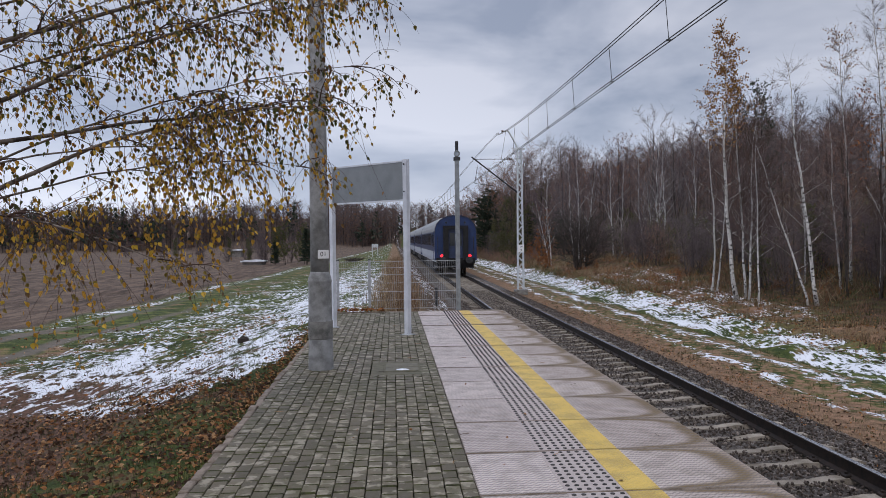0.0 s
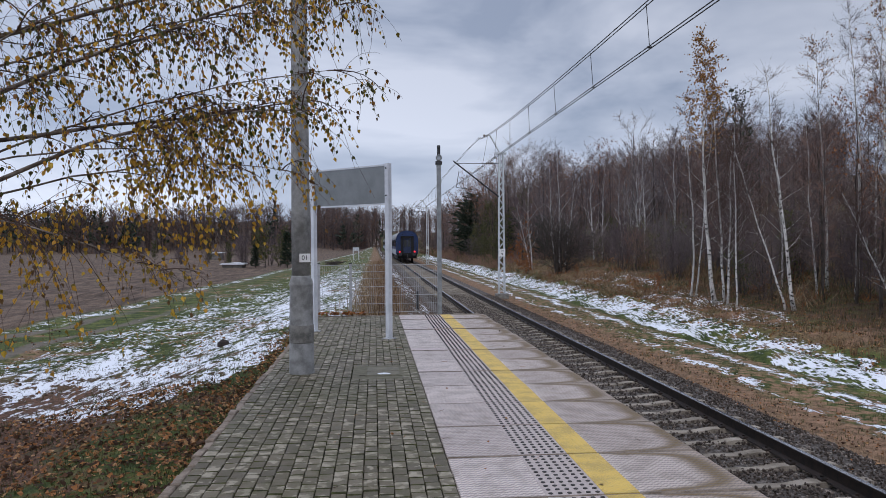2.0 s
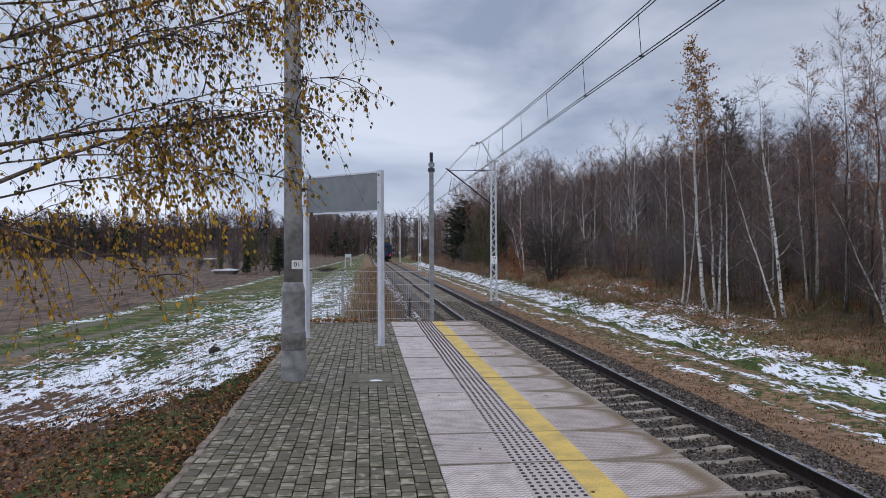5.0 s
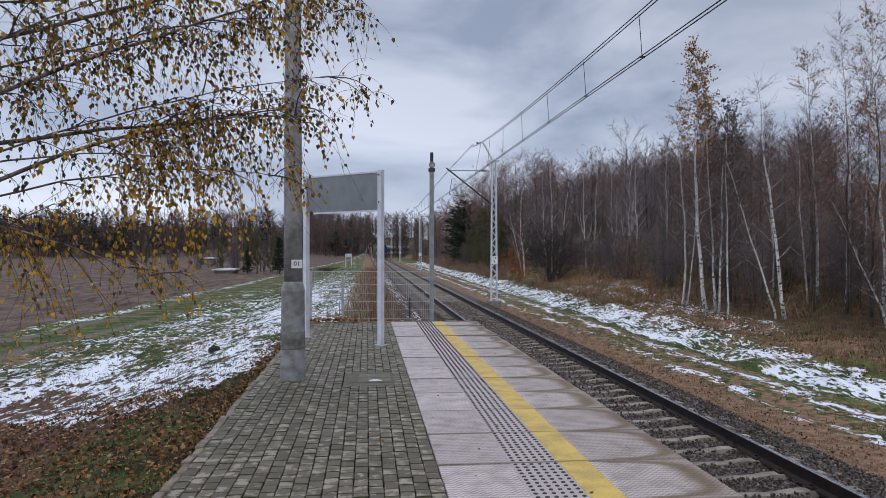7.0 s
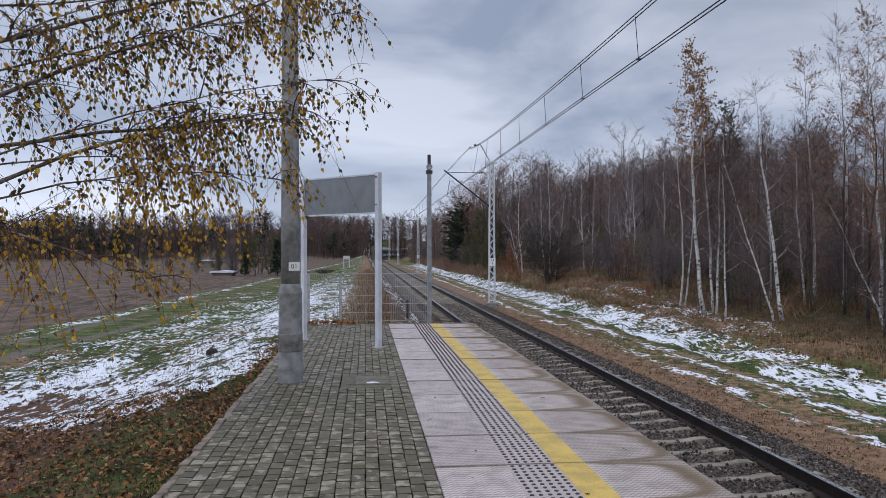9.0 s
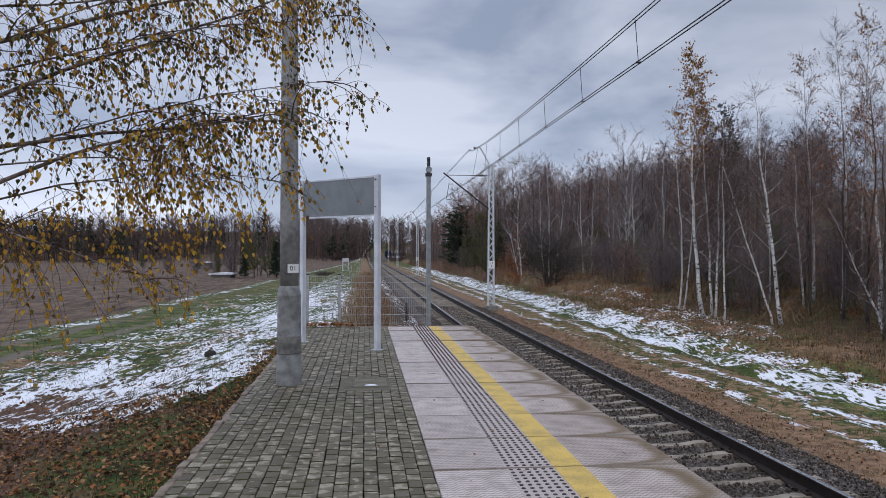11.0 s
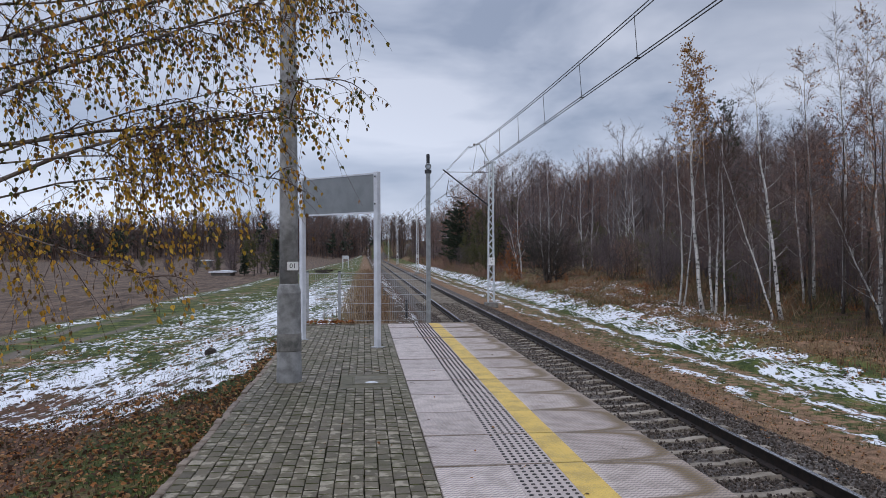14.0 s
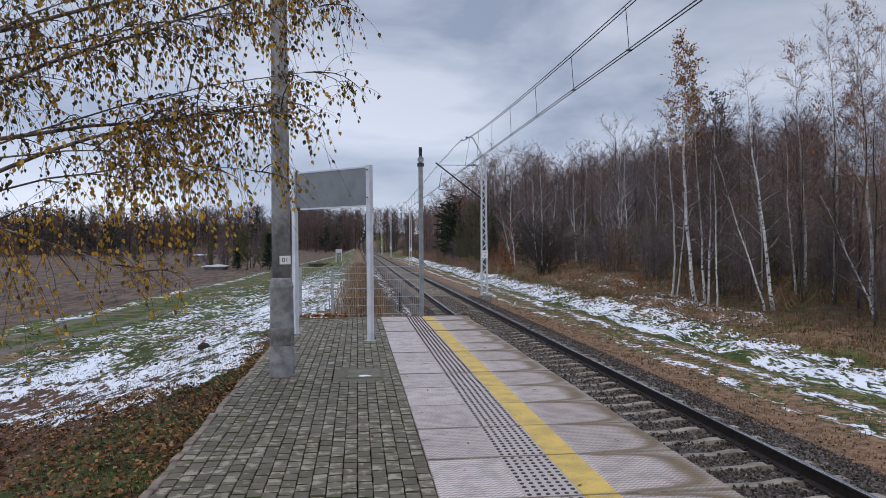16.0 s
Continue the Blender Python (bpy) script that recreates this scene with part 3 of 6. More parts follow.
    def extrude(self, prof, y0, y1, mi=0, caps=True):
        """prof: (x, z) outline, drawn out along y."""
        n = len(prof)
        vs = [(x, y0, z) for x, z in prof] + [(x, y1, z) for x, z in prof]
        fs = [(i, (i + 1) % n, n + (i + 1) % n, n + i) for i in range(n)]
        if caps:
            fs += [tuple(range(n - 1, -1, -1)), tuple(range(n, 2 * n))]
        return self.add(vs, fs, mi)

    def mesh(self, name, mats, smooth=False):
        me = bpy.data.meshes.new(name)
        me.from_pydata(self.v, [], self.f)
        for mt in (mats if isinstance(mats, (list, tuple)) else [mats]):
            me.materials.append(mt)
        me.polygons.foreach_set("material_index", self.mi)
        if smooth:
            me.polygons.foreach_set("use_smooth", [True] * len(self.f))
        me.update()
        return me


def part(name, geo, mats, parent=None, label="", smooth=False, at=None, kind=""):
    me = geo.mesh(name, mats, smooth) if isinstance(geo, Geo) else geo
    ob = new(name, me)
    if parent is not None:
        ob.parent = parent
    if at is not None:
        ob.matrix_basis = at if isinstance(at, Matrix) else Matrix.Translation(at)
    return tagged(ob, label, kind=kind)


def thing(name, label, category, at=(0, 0, 0), group="", kind=""):
    ob = new(name)
    ob.empty_display_size = 0.2
    ob.matrix_basis = at if isinstance(at, Matrix) else Matrix.Translation(at)
    return tagged(ob, label, category, group, kind)


def words(name, text, size, mat, parent, m):
    """Writing as a thin mesh, drawn with the built-in font."""
    cu = bpy.data.curves.new(name, "FONT")
    cu.body, cu.size, cu.align_x, cu.align_y, cu.extrude = text, size, "CENTER", "CENTER", 0.001
    tmp = bpy.data.objects.new(name, cu)
    scene.collection.objects.link(tmp)
    me = bpy.data.meshes.new_from_object(tmp.evaluated_get(bpy.context.evaluated_depsgraph_get()))
    bpy.data.objects.remove(tmp)
    me.materials.clear(); me.materials.append(mat)
    ob = new(name, me)
    ob.parent, ob.matrix_basis = parent, m
    return ob


def sstep(a, b, v):
    t = min(1.0, max(0.0, (v - a) / (b - a)))
    return t * t * (3 - 2 * t)


def track_at(s):
    """Place and heading of the line's axis at s metres."""
    if s <= CURVE_Y:
        return TRACK_X, s, 0.0
    a = (s - CURVE_Y) / CURVE_R
    return TRACK_X + CURVE_R * (1 - math.cos(a)), CURVE_Y + CURVE_R * math.sin(a), -a


def ground_z(x, y):
    cx = x - (max(0.0, y - CURVE_Y) ** 2) * 0.5 / CURVE_R      # the bed follows the curve
    n = noise.noise((x * 0.35, y * 0.35, 0.3)) * 0.10 + noise.noise((x * 1.3, y * 1.3, 4.0)) * 0.035
    left = -0.07 - 0.50 * sstep(-1.9, -4.8, x) + n * sstep(-1.8, -3.0, x)
    left += 0.25 * sstep(-12, -60, x)
    end = -0.18 - 0.70 * sstep(0.2, 2.4, x) + n * 0.6
    if x < -1.3:
        z = left * (1 - sstep(18, 26, y)) + (left - 0.15) * sstep(18, 26, y)
    elif y < PLAT_END - 0.1 and x < 2.3:
        z = -0.35
    else:
        z = end
    bed = -0.985
    k = sstep(1.7, 2.35, cx) if y > PLAT_END else sstep(2.1, 2.3, cx)
    z = z * (1 - k) + bed * k
    if cx > 2.3:
        z = bed - 0.24 * sstep(5.65, 6.5, cx) + n * sstep(6.2, 7.0, cx)
        z += -0.14 * sstep(8.9, 9.8, cx) + 0.62 * sstep(10.4, 12.8, cx) * (0.75 + 0.5 * noise.noise((y * 0.12, 1.0, 0.0))) * (0.4 + 0.6 * sstep(22, 36, y))
        z += 0.85 * sstep(11.8, 16.2, cx) * sstep(28, 48, y)
        z += 1.6 * sstep(14, 40, cx) + 13.0 * sstep(16, 95, cx) * sstep(50, 140, y)
    z += 0.32 * noise.noise((x * 0.9, y * 0.55, 7.0)) * sstep(9.3, 10.2, cx) * (1 - sstep(13, 15, cx)) * sstep(0, 8, y)
    z += 9.0 * sstep(255, 420, y) + 5.0 * sstep(200, 260, y) * sstep(-8, -30, x)
    if abs(cx - TRACK_X) < 9 and y > 200:
        z = min(z, bed + 9.0 * sstep(3.2, 9, abs(cx - TRACK_X)))
    return z


# ---- the ground ----


def build_ground():
    def axis(fine_a, fine_b, d, far_a, far_b):
        xs, v, s = [], fine_a, d
        while v > far_a:
            s *= 1.22; v -= s; xs.append(v)
        xs = xs[::-1]
        v = fine_a
        while v <= fine_b:
            xs.append(v); v += d
        s = d
        while v < far_b:
            xs.append(v); s *= 1.22; v += s
        return xs
    xs = axis(-9.0, 15.0, 0.16, -2500, 2500)
    ys = axis(3.0, 36.0, 0.25, -400, 3000)
    vs = [(x, y, ground_z(x, y)) for y in ys for x in xs]
    w = len(xs)
    fs = [(j * w + i, j * w + i + 1, (j + 1) * w + i + 1, (j + 1) * w + i) for j in range(len(ys) - 1) for i in range(w - 1)]
    g = Geo(); g.add(vs, fs)
    ob = part("ground", g, GROUND, smooth=True)
    return tagged(ob, "short grass, thin melting snow, ploughed soil and leaf litter", "ground", kind="structure")


ground = build_ground()

# ---- the platform ----


def build_platform():
    plat = thing("platform", "railway platform of mossy pavers and pale concrete slabs", "platform", kind="structure")
    g = Geo()
    g.box(LEFT_X, BORDER_X - 0.004, -14, PLAT_END, -0.5, -0.062)
    part("bed", g, JOINT, plat)
    g = Geo()
    g.box(BORDER_X + 0.01, EDGE_X - 0.12, -14, PLAT_END - 0.01, -1.1, -0.125)
    part("support_wall", g, CONCRETE_DARK, plat, "weathered concrete edge wall")
    # slabs, 1 m long, with a studded strip and a yellow line
    wid = EDGE_X - BORDER_X
    sl = Geo().paver(wid / 2 - 0.004, 0.493, 0.12, 0.006, 0.010).mesh("slab", [SLAB, KERB])
    x0, x1 = 1.42 - BORDER_X - wid / 2, 1.662 - BORDER_X - wid / 2
    ye = Geo().box(x0, x1, -0.487, 0.487, -0.004, 0.004).mesh("yellow_line", YELLOW)
    st = Geo()
    d0 = 1.065 - BORDER_X - wid / 2
    for i in range(6):
        for j in range(12):
            x, y = d0 + i * 0.064, -0.447 + j * 0.081
            st.lathe([(0.0175, -0.003), (0.0160, 0.0075), (0.0095, 0.0098)], 8, x, y)
    st.box(d0 - 0.036, d0 + 0.354, -0.484, 0.484, -0.004, 0.0025, mi=1)
    stm = st.mesh("studs", [DOT_SIDE, DOT_TOP])
    for k in range(-18, 12):
        yc = 5.74 + k + 0.5
        lift = random.uniform(-0.009, 0.004)
        s = part("slab", sl, None, plat, at=pose((BORDER_X + EDGE_X) / 2, yc, lift, random.uniform(-0.35, 0.35), random.uniform(-0.2, 0.2), random.uniform(-0.15, 0.15)))
        part("stud_strip", stm, None, s, "dark raised tactile studs")
        part("yellow_line", ye, None, s, "worn yellow safety line")
    # kerb along the outer side and across the end
    kb = Geo().box(-0.036, 0.036, -0.117, 0.117, -0.2, 0.006, 0.008).mesh("kerb_block", KERB)
    y = 3.2
    while y < PLAT_END - 0.1:
        part("kerb_block", kb, None, plat, at=pose(LEFT_X - 0.038 + random.gauss(0, 0.006), y, random.uniform(-0.02, 0.002), random.gauss(0, 1.5), random.uniform(-5, 3), random.gauss(0, 1.5)))
        y += 0.244
    part("rear_kerb", Geo().box(LEFT_X - 0.07, LEFT_X - 0.004, -14, 3.08, -0.3, 0.002, 0.008), KERB, plat)
    part("end_kerb", Geo().box(LEFT_X - 0.06, EDGE_X - 0.1, PLAT_END + 0.005, PLAT_END + 0.085, -0.6, 0.006, 0.01), KERB, plat)
    return plat


def build_pavers(plat):
    pv = Geo().paver(0.0512, 0.0805, 0.06, 0.004, 0.009).mesh("paver", [PAVER, JOINT])
    hf = Geo().paver(0.0512, 0.039, 0.06, 0.004, 0.009).mesh("paver", [PAVER, JOINT])
    cols, w, l = 18, (BORDER_X - LEFT_X) / 18, 0.166
    rest = Geo()
    hole = lambda x, y: (-0.36 < x < 0.27 and 9.36 < y < 10.28) or (abs(x + 1.05) < 0.1 and abs(y - 9.9) < 0.1)
    for c in range(cols):
        x = LEFT_X + (c + 0.5) * w
        y = 4.9 + (0.0 if c % 2 else l / 2) + random.uniform(-0.025, 0.025)
        for k in range(1, 110):  # paving behind the viewpoint
            rest.paver(0.0512, l / 2 - 0.003, 0.06, 0.004, 0.009, pose(x, y - l * (k - 0.5), random.gauss(0, 0.002)))
        pieces = []
        while y < PLAT_END - 0.02:
            n = l if random.random() > 0.04 else l / 2
            if y + n > PLAT_END:
                break
            pieces.append((y + n / 2, n))
            y += n
        for yc, n in pieces:
            if hole(x, yc):
                continue
            z = random.gauss(0, 0.0016) + 0.008 * noise.noise((x * 1.2, yc * 0.7, 2))
            rx, ry, rz = random.gauss(0, 0.7), random.gauss(0, 1.0), random.gauss(0, 1.3)
            if yc < 7.3:
                part("paver", pv if n == l else hf, None, plat, at=pose(x + random.gauss(0, 0.0015), yc, z, rx, ry, rz))
            else:
                rest.paver(0.0512, n / 2 - 0.003, 0.06, 0.004, 0.009, pose(x, yc, z, rx, ry, rz))
    part("far_pavers", rest, [PAVER, JOINT], plat, "mossy concrete pavers", kind="stuff")


plat = build_platform()


def build_cover():
    t = thing("inspection_cover", "mossy concrete inspection cover in the paving", "manhole cover", (-0.045, 9.82, 0))
    part("rim", Geo().box(-0.345, 0.33, -0.50, 0.53, -0.08, 0.001, 0.006).box(-0.19, 0.29, -0.30, 0.36, -0.01, 0.006, 0.004), simple("mossy_cover_concrete", (0.060, 0.055, 0.026), (0.125, 0.108, 0.062), 9, 0.7), t)
    part("lid", Geo().box(-0.16, 0.26, -0.27, 0.02, -0.01, 0.011, 0.004).box(-0.16, 0.26, 0.03, 0.33, -0.01, 0.011, 0.004), simple("worn_cover_lid", (0.075, 0.066, 0.038), (0.15, 0.128, 0.08), 9, 0.6), t)
    lump = Geo().lathe([(0.10, 0.006), (0.085, 0.016), (0.04, 0.024), (0.01, 0.026)], 22, 0.0, 0.0)
    lump.v = [(0.06 + a * (0.85 + 0.7 * noise.noise((math.atan2(b, a) * 1.7, 2.0, 0.0))), -0.2 + b * (0.38 + 0.5 * noise.noise((math.atan2(b, a) * 2.3, 5.0, 0.0))), c) for a, b, c in lump.v]
    part("snow_remnant", lump, simple("old_snow", (0.72, 0.76, 0.82), (0.85, 0.87, 0.9), 20, 0.6), t, "small lump of melting snow", smooth=True)


build_cover()

# ---- posts, sign, fence ----


def build_pole():
    t = thing("concrete_pole", "tall round grey concrete pole standing in the paving", "pole", (-1.05, 9.9, 0))
    part("sleeve", Geo().lathe([(0.166, -0.3), (0.163, 0.02), (0.158, 0.35), (0.156, 0.36), (0.156, 0.62), (0.154, 0.63), (0.150, 1.12), (0.156, 1.14), (0.156, 1.165), (0.149, 1.175), (0.149, 1.19), (0.128, 1.25), (0.121, 1.27)], 28), CONCRETE, t, smooth=True)
    part("shaft", Geo().lathe([(0.121, 1.24), (0.118, 2.2), (0.108, 4.0), (0.098, 6.0), (0.09, 8.0)], 28), CONCRETE, t, smooth=True)
    part("weathered_ring", Geo().lathe([(0.159, 0.40), (0.1595, 0.41), (0.1585, 0.62), (0.158, 0.63)], 28), CONCRETE_DARK, t, "darker damp band on the concrete", smooth=True)
    p = part("number_plate", Geo().box(-0.07, 0.07, -0.006, 0.006, -0.055, 0.055), PLATE, t, "small white plate with black digits", at=pose(0.062, -0.136, 1.50, 0, 0, 12))
    words("plate_digits", "01", 0.085, BLACK, p, pose(0, -0.0075, 0, 90))
    return t


def build_sign():
    a, b = Vector((0.15, 13.33, 0)), Vector((-1.25, 14.68, 0))
    d = (b - a); L = d.length
    ang = math.degrees(math.atan2(d.y, d.x))
    t = thing("station_sign", "blank back of a grey station sign between two white posts", "sign", pose(a.x, a.y, 0, 0, 0, ang))
    for x in (0.0, L):
        p = part("post", Geo().box(x - 0.043, x + 0.043, -0.043, 0.043, -0.3, 3.09, 0.006), WHITE_PAINT, t)
        part("foot_flange", Geo().box(x - 0.09, x + 0.09, -0.09, 0.09, -0.02, 0.014, 0.004), GALV, p, "galvanised base plate")
        for z in (2.52, 3.0):
            part("bolt", Geo().tube([(x, 0.05, z), (x, 0.066, z)], 0.014, 8), DARKSTEEL, p)
    part("panel", Geo().box(0.05, L - 0.05, -0.016, 0.016, 2.385, 3.045), SIGN_BACK, t, "plain grey sheet-metal back")
    for z in (2.372, 3.058):
        part("panel_edge", Geo().box(0.05, L - 0.05, -0.024, 0.024, z - 0.014, z + 0.014), WHITE_PAINT, t)


def build_post():
    t = thing("steel_post", "slim galvanised steel post with a small ring near its top", "post", (1.44, 18.02, 0))
    part("shaft", Geo().box(-0.05, 0.05, -0.05, 0.05, -0.9, 3.62, 0.004), POST_GREY, t)
    part("cap_tube", Geo().lathe([(0.04, 3.60), (0.04, 3.98), (0.032, 4.0)], 12), DARKSTEEL, t, "dark upper tube")
    ring = [(0.058 * math.cos(a), -0.06, 3.70 + 0.058 * math.sin(a)) for a in [2 * math.pi * i / 20 for i in range(21)]]
    part("ring", Geo().tube(ring, 0.018, 8), POST_GREY, t, "pale metal ring clamp", smooth=True)
    part("lens", Geo().tube([(0, -0.05, 3.70), (0, -0.065, 3.70)], 0.045, 14), simple("dull_glass", (0.25, 0.29, 0.33), (0.36, 0.4, 0.44), 20, 0.15, bump=0), t)
    part("clamp", Geo().box(-0.075, 0.075, -0.075, 0.075, 3.54, 3.62), DARKSTEEL, t)


def build_fence():
    t = thing("mesh_fence", "galvanised welded-mesh fence closing the platform end", "fence", (0, 18.0, 0))
    for x in (-1.40, -0.66):
        p = part("post", Geo().box(x - 0.03, x + 0.03, -0.03, 0.03, -0.9, 1.2, 0.004), GALV, t)
        part("post_cap", Geo().box(x - 0.034, x + 0.034, -0.034, 0.034, 1.2, 1.225, 0.006), BLACK, p)
    for x0, x1 in ((-1.37, -0.69), (-0.63, 1.39)):
        pn = part("panel_frame", Geo().tube([(x0, -0.035, 1.17), (x1, -0.035, 1.17)], 0.006, 6), GALV, t)
        n = int((x1 - x0) / 0.05)
        bar = Geo().tube([(0, -0.035, 0.03), (0, -0.035, 1.19)], 0.0026, 6).mesh("bar", GALV)
        for i in range(n + 1):
            part("bar", bar, None, pn, at=(x0 + (x1 - x0) * i / n, 0, 0))
        for z in (0.06, 0.26, 0.46, 0.66, 0.86, 1.02):
            part("cross_wire", Geo().tube([(x0, -0.042, z), (x1, -0.042, z)], 0.0055, 6), GALV, pn)


build_pole(); build_sign(); build_post(); build_fence()

# ---- the railway line ----


def build_track():
    t = thing("railway_track", "single railway track on concrete sleepers in dark ballast", "railway track", kind="structure")
    ss = [-40 + 5 * i for i in range(64)] + [276 + 4 * i for i in range(46)]
    for off in (-0.7535, 0.7535):
        prof = [(-0.075, -0.172), (0.075, -0.172), (0.07, -0.158), (0.012, -0.14), (0.010, -0.045), (0.034, -0.035), (0.036, -0.008), (0.028, -0.0025), (-0.028, -0.0025), (-0.036, -0.008), (-0.034, -0.035), (-0.010, -0.045), (-0.012, -0.14), (-0.07, -0.158)]
        head = [(-0.030, -0.0045), (0.030, -0.0045), (0.026, 0.0), (-0.026, 0.0)]
        rail = None
        for nm, pr, mt in (("rail", prof, RUST), ("rail_head", head, RAILTOP)):
            g, n = Geo(), len(pr)
            vs = []
            for s in ss:
                x, y, a = track_at(s)
                vs += [(x + (off + px) * math.cos(a), y + (off + px) * math.sin(a), RAIL_Z + pz) for px, pz in pr]
            fs = [(i * n + k, i * n + (k + 1) % n, (i + 1) * n + (k + 1) % n, (i + 1) * n + k) for i in range(len(ss) - 1) for k in range(n)]
            g.add(vs, fs)
            ob = part(nm, g, mt, rail or t, "" if rail is None else "shiny worn rail head")
            rail = rail or ob
    sp = Geo()
    prof = [(-0.12, -0.2), (0.12, -0.2), (0.074, 0.0), (-0.074, 0.0)]
    st = [(-1.25, 0.0), (-1.2, 0.0), (-0.95, -0.0), (-0.5, 0.0), (-0.25, -0.035), (0.25, -0.035), (0.5, 0.0), (0.95, 0.0), (1.2, 0.0), (1.25, -0.02)]
    vs, n = [], 4
    for x, dz in st:
        vs += [(x, py, pz + dz) for py, pz in prof]
    fs = [(i * n + k, (i + 1) * n + k, (i + 1) * n + (k + 1) % n, i * n + (k + 1) % n) for i in range(len(st) - 1) for k in range(n)]
    fs += [(0, 1, 2, 3), tuple((len(st) - 1) * 4 + k for k in (3, 2, 1, 0))]
    sm = Geo().add(vs, fs).mesh("sleeper", SLEEPER)
    clip = Geo()
    for o in (-0.7535, 0.7535):
        for sgn in (-1, 1):
            clip.box(o + sgn * 0.085 - 0.035, o + sgn * 0.085 + 0.035, -0.05, 0.05, -0.005, 0.035, 0.012)
            clip.tube([(o + sgn * 0.09, 0, 0.03), (o + sgn * 0.09, 0, 0.055)], 0.018, 6)
    cm = clip.mesh("rail_clips", RUST)
    far = Geo()
    for k in range(0, 700):
        s = 2.3 + 0.6 * k
        x, y, a = track_at(s)
        m = pose(x + random.uniform(-0.015, 0.015), y + random.uniform(-0.02, 0.02), RAIL_Z - 0.172 + 0.003, 0, 0, math.degrees(a) + random.uniform(-0.5, 0.5))
        if k < 290:
            sl = part("sleeper", sm, None, t, at=m)
            if k < 90:
                part("rail_clips", cm, None, sl)
        elif y < 420:
            far.add([tuple(m @ Vector(v)) for v in vs], fs)
    for k in range(1, 62):      # the line behind the viewpoint
        far.add([(v[0] + TRACK_X, v[1] + 2.3 - 0.6 * k, v[2] + RAIL_Z - 0.169) for v in vs], fs)
    part("far_sleepers", far, SLEEPER, t, kind="stuff")


def build_ballast():
    """Crushed stones on the bed, heaped up to the sleepers."""
    g = Geo()
    rng = np.random.default_rng(4)
    base = []
    for s in range(8):
        pts = [(math.cos(a) * rng.uniform(0.7, 1.1), math.sin(a) * rng.uniform(0.7, 1.1), 0) for a in np.arange(5) * 1.257]
        vs = [(x * 0.75, y * 0.75, -0.6) for x, y, _ in pts] + [(x, y, rng.uniform(-0.1, 0.2)) for x, y, _ in pts] + [(x * 0.5, y * 0.5, rng.uniform(0.55, 0.85)) for x, y, _ in pts]
        fs = [(i, (i + 1) % 5, 5 + (i + 1) % 5, 5 + i) for i in range(5)] + [(5 + i, 5 + (i + 1) % 5, 10 + (i + 1) % 5, 10 + i) for i in range(5)] + [(10, 11, 12, 13, 14)]
        base.append((np.array(vs), fs))
    n = 0
    while n < 26000:
        y = 4.5 + 34 * rng.random() ** 1.7
        x = rng.uniform(2.42, 6.35)
        if abs(((y - 2.3 + 0.3) % 0.6) - 0.3) < 0.072 and abs(x - TRACK_X) < 1.16:
            continue
        if min(abs(x - TRACK_X - 0.7535), abs(x - TRACK_X + 0.7535)) < 0.09:
            continue
        n += 1
        if x > 5.9 and rng.random() < (x - 5.9) * 1.6:
            continue
        vs, fs = base[rng.integers(8)]
        r = rng.uniform(0.011, 0.026)
        e = Euler(rng.uniform(0, 6.28, 3)).to_matrix()
        vv = (vs * np.array([r, r * rng.uniform(0.7, 1.3), r * 0.8])) @ np.array(e).T
        z = ground_z(x, y) + 0.026 * rng.random() + (0.030 if abs(x - TRACK_X) < 1.6 else 0.0)
        g.add([(x + a, y + b, z + c) for a, b, c in vv], fs)
    tagged(part("ballast", g, STONE), "dark crushed stone between and beside the sleepers", "ballast", kind="stuff")


build_track(); build_ballast()

# ---- overhead line ----

MASTS = [(6.5, 39.5), (6.75, 99.5), (6.75, 159.5), (6.75, 219.5)]


